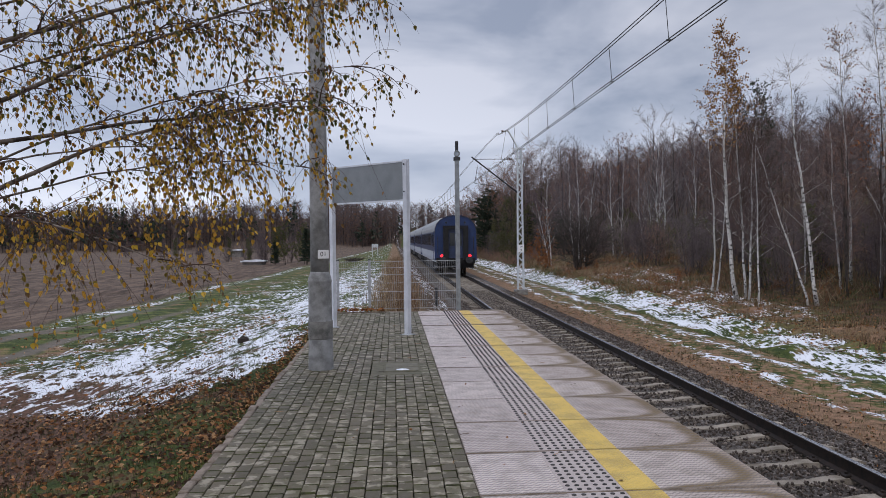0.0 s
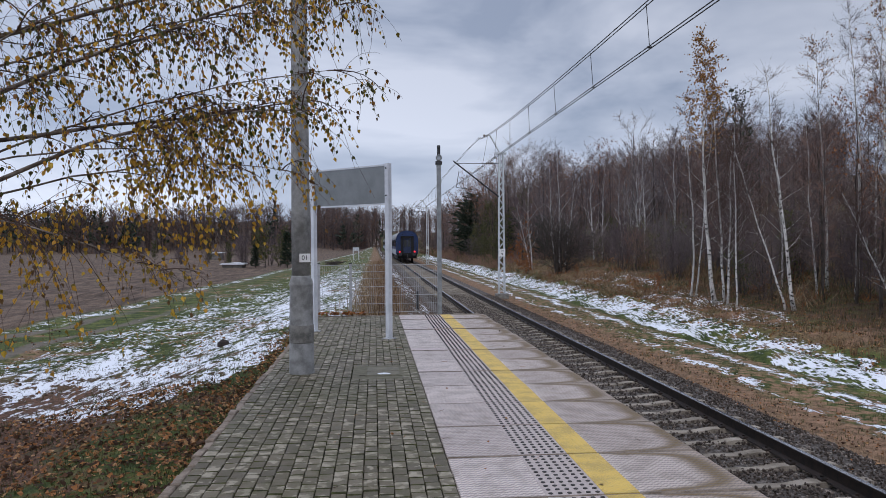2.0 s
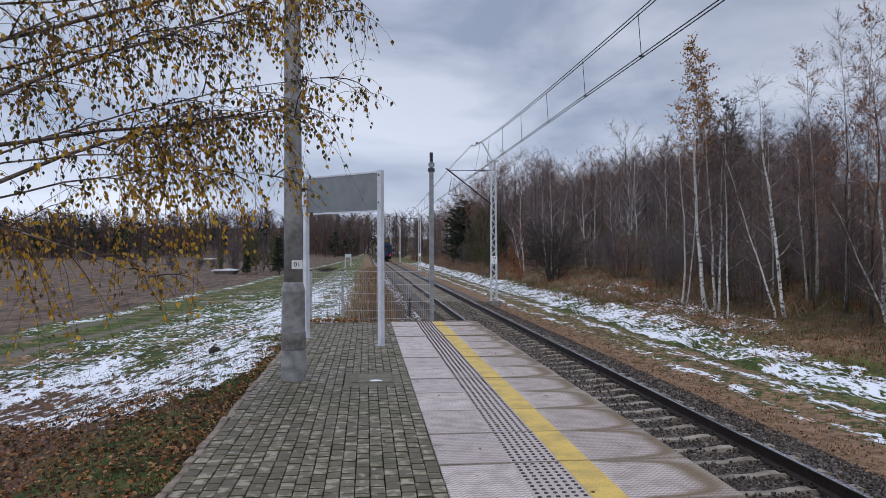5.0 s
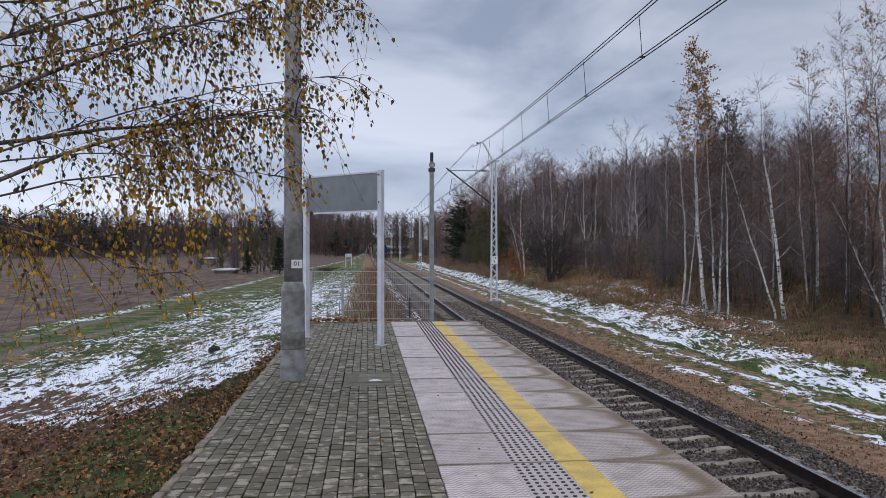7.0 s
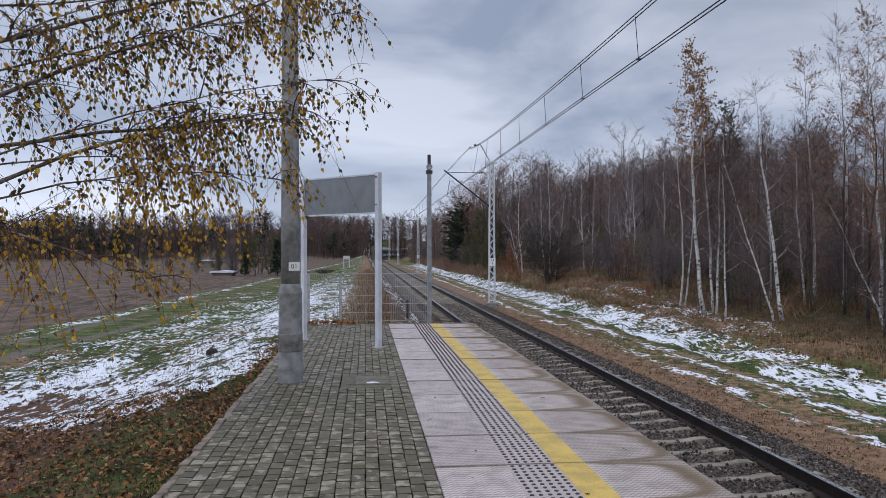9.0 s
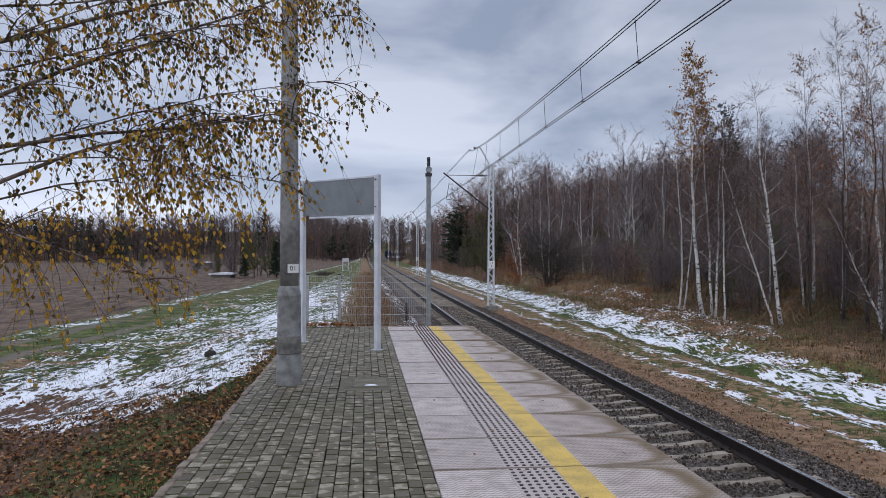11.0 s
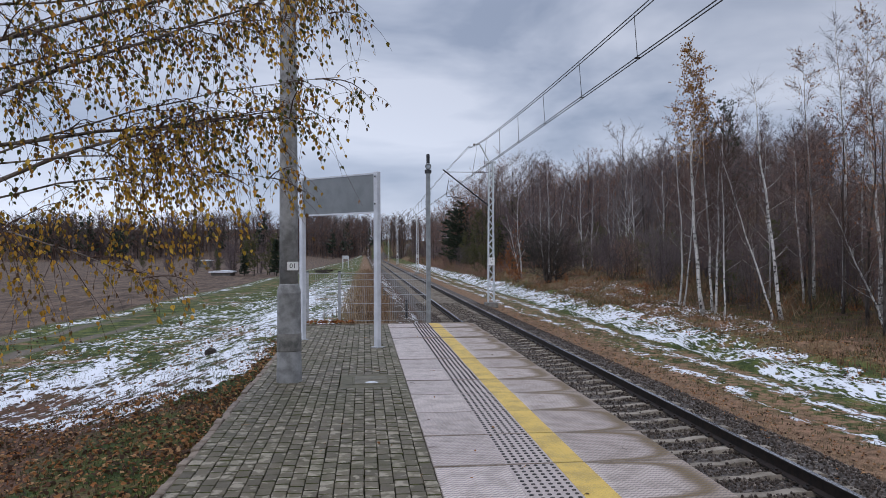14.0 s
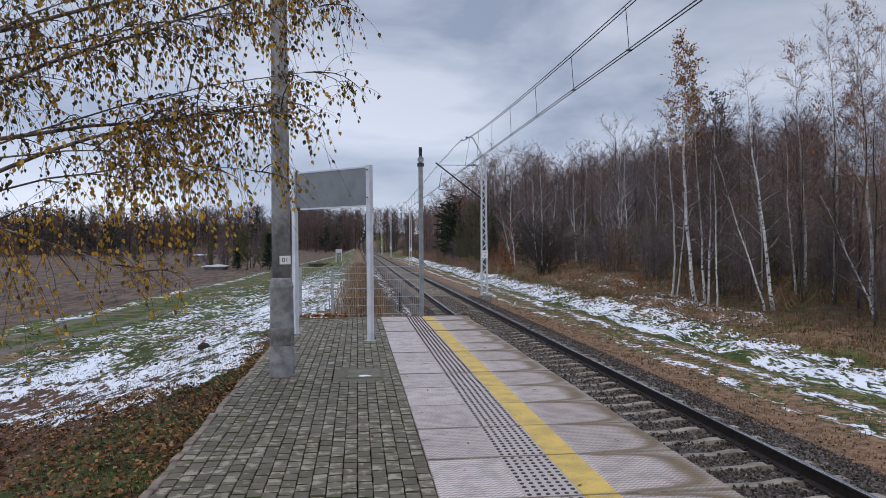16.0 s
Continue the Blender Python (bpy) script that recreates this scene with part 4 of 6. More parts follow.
def build_mast():
    """Origin at the ground; the arm reaches towards the track (-x)."""
    t = thing("catenary_mast", "pale grey lattice catenary mast with a bent arm", "mast", group="catenary masts")
    part("foundation", Geo().box(-0.32, 0.32, -0.32, 0.32, -0.6, 0.22, 0.03), CONCRETE_DARK, t, "concrete foundation block")
    H, b, tp = 7.5, 0.15, 0.10
    for sx in (-1, 1):
        for sy in (-1, 1):
            part("leg", Geo().tube([(sx * b, sy * b, 0.2), (sx * tp, sy * tp, H)], 0.032, 4), MAST_GREY, t)
    n = 22
    for i in range(n):
        z0, z1 = 0.35 + (H - 0.45) * i / n, 0.35 + (H - 0.45) * (i + 1) / n
        w0, w1 = b + (tp - b) * i / n, b + (tp - b) * (i + 1) / n
        g, s = Geo(), 1 if i % 2 else -1
        for sd in (-1, 1):
            g.tube([(-s * w0, sd * w0, z0), (s * w1, sd * w1, z1)], 0.017, 4)
            g.tube([(sd * w0, -s * w0, z0), (sd * w1, s * w1, z1)], 0.017, 4)
        part("lattice_brace", g, MAST_GREY, t)
    part("head_beam", Geo().box(-0.28, 0.28, -0.1, 0.1, H - 0.04, H + 0.06), MAST_GREY, t)
    # bent pipe that carries the upper wires
    part("bent_arm", Geo().tube([(-0.05, 0, H), (-0.1, 0, H + 0.1), (-0.45, 0, H + 0.75), (-0.55, 0, H + 0.93), (-0.65, 0, H + 0.98), (-0.85, 0, H + 0.94)], 0.045, 8), MAST_GREY, t, smooth=True)
    part("insulator", Geo().tube([(-0.83, 0, H + 0.945), (-0.92, 0, H + 0.925)], 0.06, 8), CERAMIC, t)
    # slanted cantilever tube and horizontal pull rod
    part("cantilever_tube", Geo().tube([(-0.1, 0, 5.25), (-2.5, 0, 7.12)], 0.04, 8), DARKSTEEL, t)
    part("pull_rod", Geo().tube([(-0.1, 0, 7.0), (-0.75, 0, 7.0), (-2.4, 0, 7.0)], 0.018, 6), DARKSTEEL, t)
    for x in (-0.5, -0.62, -0.74):
        part("insulator", Geo().tube([(x, 0, 7.0), (x - 0.05, 0, 7.0)], 0.06, 8), CERAMIC, t)
    part("steady_arm", Geo().tube([(-2.2, 0, 6.6), (-2.35, 0, 5.75)], 0.016, 6).tube([(-2.35, 0, 5.75), (-1.4, 0, 5.62)], 0.016, 6), DARKSTEEL, t)
    p = part("mast_plate", Geo().box(-0.16, 0.16, -0.19, -0.175, 2.15, 2.55), PLATE, t, "white kilometre plate")
    words("plate_number", "14", 0.17, BLACK, p, pose(0, -0.192, 2.44, 90))
    words("plate_number", "9", 0.17, BLACK, p, pose(0, -0.192, 2.26, 90))
    return t


def build_wires():
    t = thing("overhead_wires", "paired overhead contact and carrier wires with droppers", "overhead line")
    spans = [-80.5, -20.5, 39.5, 99.5, 159.5, 219.5]
    for k in range(len(spans) - 1):
        a, b = spans[k], spans[k + 1]
        sag = lambda y: 5.30 + 1.87 * abs(2 * (y - (a + b) / 2) / (b - a)) ** 3
        xo = lambda y: TRACK_X + (1.35 * abs(2 * (y - (a + b) / 2) / (b - a)) ** 4)
        ys = [a + (b - a) * i / 24 for i in range(25)]
        for dx in (-0.035, 0.035):
            part("carrier_wire", Geo().tube([(xo(y) + dx, y, sag(y)) for y in ys], 0.009, 5, cap=False), WIRE, t)
            part("contact_wire", Geo().tube([(TRACK_X + 0.05 + dx, y, 4.64) for y in ys], 0.009, 5, cap=False), WIRE, t)
        for i in range(19):
            y = a + 3.05 * (i + 0.5) - 0.32
            if abs(2 * (y - (a + b) / 2) / (b - a)) > 0.72:
                continue
            d = part("dropper", Geo().tube([(xo(y), y, sag(y)), (TRACK_X + 0.05, y, 4.64)], 0.006, 5), WIRE, t)
            part("clamp", Geo().box(-0.04, 0.04, -0.012, 0.012, -0.012, 0.016, m=pose(TRACK_X + 0.05, y, 4.64)), DARKSTEEL, d)


def build_overhead():
    m0 = build_mast()
    m0.matrix_basis = pose(MASTS[0][0], MASTS[0][1], -1.2)
    for x, y in MASTS[1:]:
        copy_thing(m0, pose(x, y, -1.25))
    m = copy_thing(m0, pose(6.5, -20.5, -1.2))
    build_wires()


build_overhead()

# ---- the train ----


def build_coach():
    """Origin on the rail head under the coach's middle; its tail end is at -y. 24.5 m long."""
    blue = simple("deep_blue_coach_paint", (0.006, 0.022, 0.085), (0.010, 0.034, 0.120), 3, 0.35, 0.0, bump=0.03, local=True)
    pale = simple("pale_grey_coach_paint", (0.42, 0.46, 0.52), (0.52, 0.56, 0.62), 3, 0.4, bump=0.03, local=True)
    roofm = simple("grey_coach_roof", (0.20, 0.21, 0.22), (0.30, 0.31, 0.32), 2, 0.6, bump=0.05, local=True)
    glass = simple("dark_window_glass", (0.02, 0.025, 0.03), (0.04, 0.045, 0.05), 2, 0.08, bump=0, local=True)
    rubber = simple("black_rubber", (0.006, 0.006, 0.007), (0.015, 0.015, 0.016), 8, 0.85, local=True)
    tail = mat_glow("red_tail_light", (1.0, 0.02, 0.03), 3.0)
    t = thing("passenger_coach", "dark blue and grey passenger coach running away on the track", "train coach", group="coaches of the train")
    L = 12.1
    roof = [(1.395, 2.96), (1.37, 3.2), (1.27, 3.48), (1.08, 3.72), (0.82, 3.9), (0.45, 4.02), (0.0, 4.06)]
    roof = roof + [(-x, z) for x, z in roof[-2::-1]]
    part("lower_body", Geo().extrude([(-1.36, 0.92), (1.36, 0.92), (1.41, 1.2), (1.41, 1.62), (-1.41, 1.62), (-1.41, 1.2)], -L, L), pale, t)
    part("upper_body", Geo().extrude([(-1.408, 1.62), (1.408, 1.62), (1.395, 2.96), (-1.395, 2.96)], -L, L), blue, t)
    part("roof", Geo().extrude(roof, -L, L), roofm, t, smooth=False)
    win = Geo().box(-0.02, 0.02, -0.55, 0.55, 2.0, 2.85)
    wm = win.mesh("window", glass)
    for s in (-1, 1):
        for i in range(10):
            part("window", wm, None, t, at=(s * 1.398, -9.0 + i * 2.0, 0))
        for y in (-10.9, 10.9):
            d = part("door", Geo().box(s * 1.40 - 0.02, s * 1.40 + 0.02, y - 0.42, y + 0.42, 1.0, 2.98), blue, t)
            part("door_pane", Geo().box(s * 1.412 - 0.02, s * 1.412 + 0.02, y - 0.24, y + 0.24, 1.95, 2.75), glass, d)
    for e in (-1, 1):
        y = e * L
        outline = [(-1.41, 1.0), (1.41, 1.0), (1.41, 1.62)] + roof + [(-1.41, 1.62)]
        ew = part("end_wall", Geo().extrude(outline, min(y, y + e * 0.05), max(y, y + e * 0.05)), blue, t)
        y += e * 0.05
        for s in (-1, 1):
            part("gangway_bellows", Geo().box(s * 0.66 - 0.17, s * 0.66 + 0.17, min(y, y + e * 0.3), max(y, y + e * 0.3), 1.05, 3.3), rubber, ew)
        part("gangway_bellows", Geo().box(-0.83, 0.83, min(y, y + e * 0.3), max(y, y + e * 0.3), 3.1, 3.34), rubber, ew)
        part("gangway_door", Geo().box(-0.5, 0.5, min(y, y + e * 0.05), max(y, y + e * 0.05), 1.1, 3.1), simple("navy_door", (0.012, 0.022, 0.06), (0.02, 0.035, 0.09), 3, 0.4, local=True), ew)
        for s in (-1, 1):
            part("door_pane", Geo().box(s * 0.23 - 0.17, s * 0.23 + 0.17, min(y, y + e * 0.07), max(y, y + e * 0.07), 2.0, 2.85), glass, ew)
            part("end_lamp", Geo().tube([(s * 0.62, y, 3.55), (s * 0.62, y + e * 0.05, 3.55)], 0.07, 10), glass, ew, "small unlit lamp")
        part("roof_gutter", Geo().tube([(px, y + e * 0.01, pz - 0.05) for px, pz in roof], 0.022, 5), DARKSTEEL, ew)
        for s in (-1, 1):
            part("tail_light", Geo().tube([(s * 0.95, y, 1.32), (s * 0.95, y + e * 0.06, 1.32)], 0.10, 12), tail if e < 0 else rubber, ew, "glowing red tail light" if e < 0 else "")
            b = part("buffer", Geo().tube([(s * 0.88, y - e * 0.1, 1.05), (s * 0.88, y + e * 0.4, 1.05)], 0.09, 10), DARKSTEEL, ew)
            part("buffer_plate", Geo().tube([(s * 0.88, y + e * 0.4, 1.05), (s * 0.88, y + e * 0.45, 1.05)], 0.24, 14), DARKSTEEL, b)
            part("hand_rail", Geo().tube([(s * 1.2, y + e * 0.06, 1.3), (s * 1.2, y + e * 0.06, 2.6)], 0.02, 6), DARKSTEEL, ew)
        part("head_stock", Geo().box(-1.3, 1.3, min(y, y + e * 0.06), max(y, y + e * 0.06), 0.8, 1.18), rubber, ew)
        part("coupling_hook", Geo().tube([(0, y, 1.0), (0, y + e * 0.3, 1.0), (0, y + e * 0.3, 0.6)], 0.05, 6), DARKSTEEL, ew)
    for y in (-9.0, 9.0):
        bg = part("bogie", Geo().box(-1.1, 1.1, y - 1.6, y + 1.6, 0.45, 0.85), DARKSTEEL, t)
        for dy in (-1.25, 1.25):
            for s in (-1, 1):
                part("wheel", Geo().tube([(s * 0.68, y + dy, 0.46), (s * 0.82, y + dy, 0.46)], 0.46, 20), RUST, bg)
        part("end_underframe", Geo().box(-1.22, 1.22, min(y * 1.33, y * 0.6), max(y * 1.33, y * 0.6), 0.5, 0.925), rubber, t, "black underframe over the bogie")
        sgn = 1 if y > 0 else -1
        for s in (-1, 1):
            part("step_board", Geo().box(s * 1.25 - 0.12, s * 1.25 + 0.12, min(sgn * 10.5, sgn * 11.4), max(sgn * 10.5, sgn * 11.4), 0.42, 0.47), DARKSTEEL, t)
    part("underframe_box", Geo().box(-1.2, 1.2, -5.5, 5.5, 0.35, 0.92), DARKSTEEL, t)
    return t


coach = build_coach()
COACHES = [coach] + [copy_thing(coach, pose(0, 0, 0)) for _ in range(5)]

# ---- trees and shrubs ----


def rdir(rng, az, el):
    return Vector((math.cos(az) * math.cos(el), math.sin(az) * math.cos(el), math.sin(el)))


def curve_pts(rng, p, d, length, n, wob, up=0.0):
    pts, p, d = [p.copy()], p.copy(), d.normalized()
    for _ in range(n):
        d = (d + Vector((rng.gauss(0, wob), rng.gauss(0, wob), rng.gauss(0, wob) + up))).normalized()
        p = p + d * (length / n)
        pts.append(p)
    return pts


def leaf_quad(g, p, d, size, rng, mi=0, cheap=False):
    """A pointed leaf folded a little along its rib."""
    d = d.normalized()
    s = d.cross(Vector((rng.gauss(0, 1), rng.gauss(0, 1), rng.gauss(0, 1)))).normalized()
    n = d.cross(s)
    w = size * rng.uniform(0.36, 0.46)
    lift = n * size * rng.uniform(0.05, 0.22)
    if cheap:
        g.add([tuple(p), tuple(p + d * size * 0.4 + s * w + lift), tuple(p + d * size), tuple(p + d * size * 0.4 - s * w + lift)], [(0, 1, 2), (0, 2, 3)], mi)
        return
    mid = p + d * size * 0.45
    rim = [p, p + d * size * 0.22 + s * w * 0.85 + lift, p + d * size * 0.5 + s * w * 0.8 + lift, p + d * size * 1.05 + n * size * 0.1,
           p + d * size * 0.5 - s * w * 0.8 + lift, p + d * size * 0.22 - s * w * 0.85 + lift]
    g.add([tuple(v) for v in rim] + [tuple(mid)], [(i, (i + 1) % 6, 6) for i in range(6)], mi)


def tree_meshes(seed, H, r, spread, limbs, twigs, start=0.25, el=0.75, up=0.08, lean=0.0, stems=1, twig_r=0.007, leaves=0, leaf_top=0.5, leaf_size=0.07, droop=0.0, subs=2, dome=False, limb=0.28):
    rng = random.Random(seed)
    wood, crown, leaf = Geo(), Geo(), Geo()
    for st in range(stems):
        h = H * (1.0 if st == 0 else rng.uniform(0.6, 0.95))
        a0 = rng.uniform(0, 6.28)
        base = Vector((0.0, 0.0, -0.3)) if st == 0 else Vector((math.cos(a0), math.sin(a0), 0)) * rng.uniform(0.15, 0.4) + Vector((0, 0, -0.3))
        out = Vector((0, 0, 0)) if st == 0 else Vector((math.cos(a0), math.sin(a0), 0)) * rng.uniform(0.1, 0.22)
        pts = []
        n = 9
        j = Vector((0, 0, 0))
        for i in range(n + 1):
            f = i / n
            j = j + Vector((rng.gauss(0, 1), rng.gauss(0, 1), 0)) * h * 0.006
            pts.append(base + Vector((lean * f ** 1.3, 0, (h + 0.3) * f)) + out * h * f + (j if i else Vector((0, 0, 0))))
        rr = r * (1.0 if st == 0 else rng.uniform(0.6, 0.9))
        wood.tube(pts[:-1] if dome else pts, [max(0.008, rr * (1 - 0.93 * (i / n) ** 0.9)) * (1.25 if i == 0 else 1) for i in range(n if dome else n + 1)], 7)
        for k in range(limbs):
            f = start + ((0.90 if dome else 0.99) - start) * ((k + rng.random()) / limbs)
            q = f * n
            i = min(n - 1, int(q))
            p = pts[i].lerp(pts[i + 1], q - i)
            az = k * 2.4 + rng.uniform(-0.6, 0.6)
            ln = spread * (1.06 - f) ** 0.65 * rng.uniform(0.55, 1.15)
            if dome:
                ln = spread * (0.35 + 0.6 * math.sin(math.pi * (0.12 + 0.80 * (f - start) / (1 - start)))) * rng.uniform(0.5, 1.1)
            lp = curve_pts(rng, p, rdir(rng, az, el + rng.uniform(-0.25, 0.25)), ln, 4, 0.12, up - droop)
            lr = max(0.007, rr * limb * (1.15 - f))
            wood.tube(lp, [lr, lr * 0.75, lr * 0.5, lr * 0.33, 0.004], 3, cap=False)
            for w in range(twigs):
                g = rng.random() ** 0.7
                q2 = g * 3.999
                i2 = int(q2)
                tp = lp[i2].lerp(lp[i2 + 1], q2 - i2)
                dv = (lp[i2 + 1] - lp[i2]).normalized() + Vector((rng.gauss(0, 0.6), rng.gauss(0, 0.6), rng.gauss(0.1, 0.4) - droop))
                tl = rng.uniform(0.25, 0.85) * (0.4 + spread * 0.28)
                tw = curve_pts(rng, tp, dv, tl, 2, 0.22, -droop)
                crown.spike(tw[0], tw[2], twig_r)
                for s in range(subs):
                    t2 = tw[0].lerp(tw[2], rng.uniform(0.2, 0.95))
                    d2 = (tw[2] - tw[1]).normalized() + Vector((rng.gauss(0, 0.65), rng.gauss(0, 0.65), rng.gauss(0, 0.55) - droop))
                    e2 = t2 + d2.normalized() * tl * rng.uniform(0.3, 0.6)
                    crown.spike(t2, e2, twig_r * 0.75)
                    if leaves and f > leaf_top * rng.uniform(0.8, 1.2):
                        for _ in range(leaves):
                            leaf_quad(leaf, t2.lerp(e2, rng.random()), Vector((rng.gauss(0, 0.5), rng.gauss(0, 0.5), -1)), leaf_size * rng.uniform(0.7, 1.3), rng, cheap=True)
    return wood, crown, leaf


def make_tree(name, label, cat, bark, twig, leafmat=None, group="", **kw):
    w, c, l = tree_meshes(**kw)
    t = thing(name, label, cat, group=group)
    part("trunk", w, bark, t, smooth=True)
    cr = part("crown", c, twig, t, "bare fine twigs")
    if l.v:
        part("leaves", l, leafmat, cr, "last autumn leaves")
    return t


def conifer(name, label, seed, H, rad, group="", rounded=False):
    rng = random.Random(seed)
    w, c = Geo(), Geo()
    w.tube([(0, 0, -0.3), (0.03, 0.02, H * 0.5), (0, 0, H)], [H * 0.016, H * 0.011, 0.01], 7)
    k = 0
    z = H * 0.12
    while z < H * 0.985:
        f = z / H
        for i in range(4):
            z = z + H * 0.012 * rng.random()
            az = k * 1.1 + i * 1.57 + rng.uniform(-0.3, 0.3)
            ln = rad * (math.sqrt(max(0.02, 1 - ((f - 0.42) / 0.62) ** 2)) if rounded else (1.02 - f) ** 0.8) * rng.uniform(0.6, 1.1)
            pts = curve_pts(rng, Vector((0, 0, z)), rdir(rng, az, rng.uniform(-0.2, 0.75) if rounded else 0.15 - 0.25 * (1 - f)), ln, 3, 0.07, 0.05)
            w.tube(pts, [0.02, 0.014, 0.01, 0.004], 3, cap=False)
            for j in range(int(9 + (20 if rounded else 11) * ln)):
                q = rng.random() ** 0.6 * 2.999
                p = pts[int(q)].lerp(pts[int(q) + 1], q - int(q))
                d = (pts[3] - pts[0]).normalized() + Vector((rng.gauss(0, 0.7), rng.gauss(0, 0.7), rng.gauss(-0.2, 0.35)))
                e = p + d.normalized() * rng.uniform(0.15, 0.4)
                c.tube([p, e], [0.065 if rounded else 0.045, 0.010], 3, cap=False)
        z += H * 0.004 + 0.05
        k += 1
    t = thing(name, label, "conifer", group=group)
    part("trunk", w, BARK, t)
    part("needles", c, PINE, t, "dark green needle sprays")
    return t


def place(src, spots, rng):
    """Put the source trees at the spots: the first use moves the source itself, later ones copy it."""
    used = set()
    for i, (x, y, s) in enumerate(spots):
        k = rng.randrange(len(src))
        m = pose(x, y, ground_z(x, y) - 0.05, 0, 0, rng.uniform(0, 360)) @ Matrix.Diagonal((s, s, s * rng.uniform(0.92, 1.1), 1))
        if k in used:
            copy_thing(src[k], m)
        else:
            src[k].matrix_basis = m
            used.add(k)


def build_birches():
    """The white birches on the bank beside the line."""
    L = "slender white-barked birch, nearly bare, on the grassy bank"
    # x, y, height, radius, lean, stems, leaves on the top, seed
    rows = [
        (14.2, 30.98, 11.2, 0.098, -0.5, 1, 3, 11),
        (14.67, 31.24, 8.8, 0.062, -0.45, 1, 1, 12),
        (14.56, 30.74, 7.2, 0.06, 0.35, 1, 0, 13),
        (14.33, 29.46, 7.4, 0.045, -0.05, 1, 0, 14),
        (13.94, 33.02, 9.0, 0.055, -0.35, 2, 1, 15),
        (16.25, 28.47, 9.4, 0.085, -1.1, 2, 0, 16),
        (18.76, 34.05, 8.2, 0.05, -0.1, 1, 0, 17),
        (19.25, 31.99, 7.9, 0.055, -0.35, 1, 0, 18),
        (20.28, 32.89, 11.3, 0.075, -0.45, 1, 1, 19),
        (19.7, 29.94, 12.0, 0.085, 0.0, 1, 0, 20),
        (19.33, 26.96, 11.6, 0.09, -0.75, 1, 1, 21),
        (18.09, 25.07, 4.4, 0.05, -2.1, 1, 0, 22),
        (22.8, 30.64, 11.5, 0.08, -0.5, 2, 1, 23),
        (24.33, 35.51, 11.0, 0.07, -0.2, 1, 0, 24),
        (14.47, 60.09, 8.8, 0.085, 0.1, 3, 0, 25),
        (22.13, 63.86, 9.6, 0.09, 0.0, 3, 0, 26),
        (19.13, 66.16, 9.0, 0.075, -0.4, 1, 0, 27),
        (20.46, 68.04, 8.8, 0.07, 0.2, 1, 0, 28),
        (21.56, 59.89, 8.6, 0.07, 0.4, 1, 0, 29),
        (13.32, 64.72, 8.6, 0.07, -0.2, 2, 0, 30),
        (20.04, 50.0, 8.6, 0.06, -0.2, 1, 0, 31),
        (23.74, 72.74, 9.5, 0.08, -0.2, 2, 0, 32),
    ]
    for x, y, H, r, lean, stems, lv, seed in rows:
        lab = "tall white birch with last golden leaves in its crown" if lv == 3 else ("forked white-barked birch, bare, on the grassy bank" if stems > 1 else L)
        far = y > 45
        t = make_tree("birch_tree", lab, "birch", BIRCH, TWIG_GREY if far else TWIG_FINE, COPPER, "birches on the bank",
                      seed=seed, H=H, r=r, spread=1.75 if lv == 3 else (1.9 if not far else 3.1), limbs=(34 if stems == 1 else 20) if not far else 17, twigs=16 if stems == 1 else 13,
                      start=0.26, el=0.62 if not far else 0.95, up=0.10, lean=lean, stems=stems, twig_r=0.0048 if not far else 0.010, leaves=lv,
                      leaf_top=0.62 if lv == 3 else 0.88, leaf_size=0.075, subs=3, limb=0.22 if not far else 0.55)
        t.matrix_basis = pose(x, y, ground_z(x, y) - 0.03)


def build_woods():
    rng = random.Random(5)
    G = "bare trees of the wood"
    lab = "bare brown deciduous tree in the wood beside the line"
    src = [make_tree("bare_tree", lab, "tree", BARK, TWIG, None, G, seed=40 + i, H=h, r=0.075, spread=s, limbs=30 if n == 1 else 17, twigs=17, start=st, el=0.7, up=0.05, stems=n, twig_r=0.0085, subs=3, dome=True)
           for i, (h, s, st, n) in enumerate(((9.8, 2.5, 0.12, 1), (10.6, 2.2, 0.16, 1), (9.2, 2.5, 0.1, 2), (10.4, 2.4, 0.2, 1), (11.2, 2.7, 0.14, 1)))]
    src.append(make_tree("bare_tree", "bare tree with a few orange leaves in the wood", "tree", BARK, TWIG, RUSSET, G, seed=47, H=10, r=0.08, spread=2.3, limbs=26, twigs=11, start=0.25, stems=1, twig_r=0.0085, leaves=1, leaf_top=0.45, leaf_size=0.10, dome=True))
    spots = []
    while len(spots) < 85:      # close behind the birches
        x, y = rng.uniform(16.5, 44), rng.uniform(19, 55)
        if x / y < 0.40 or x < 15.5 + 0.1 * max(0, y - 25):
            continue
        spots.append((x, y, rng.uniform(0.7, 1.0)))
    while len(spots) < 215:     # the wooded slope further on
        y = rng.uniform(70, 170)
        x = 13.5 + rng.random() ** 1.3 * (0.40 * y)
        spots.append((x, y, rng.uniform(1.1, 1.45)))
    for _ in range(20):         # the high shoulder of the slope beside the line
        spots.append((rng.uniform(13.4, 21), rng.uniform(92, 132), rng.uniform(1.25, 1.5)))
    while len(spots) < 255:     # along the far curve
        y = rng.uniform(170, 235)
        x = rng.uniform(11.5, 30)
        spots.append((x, y, rng.uniform(1.0, 1.5)))
    place(src, spots, rng)


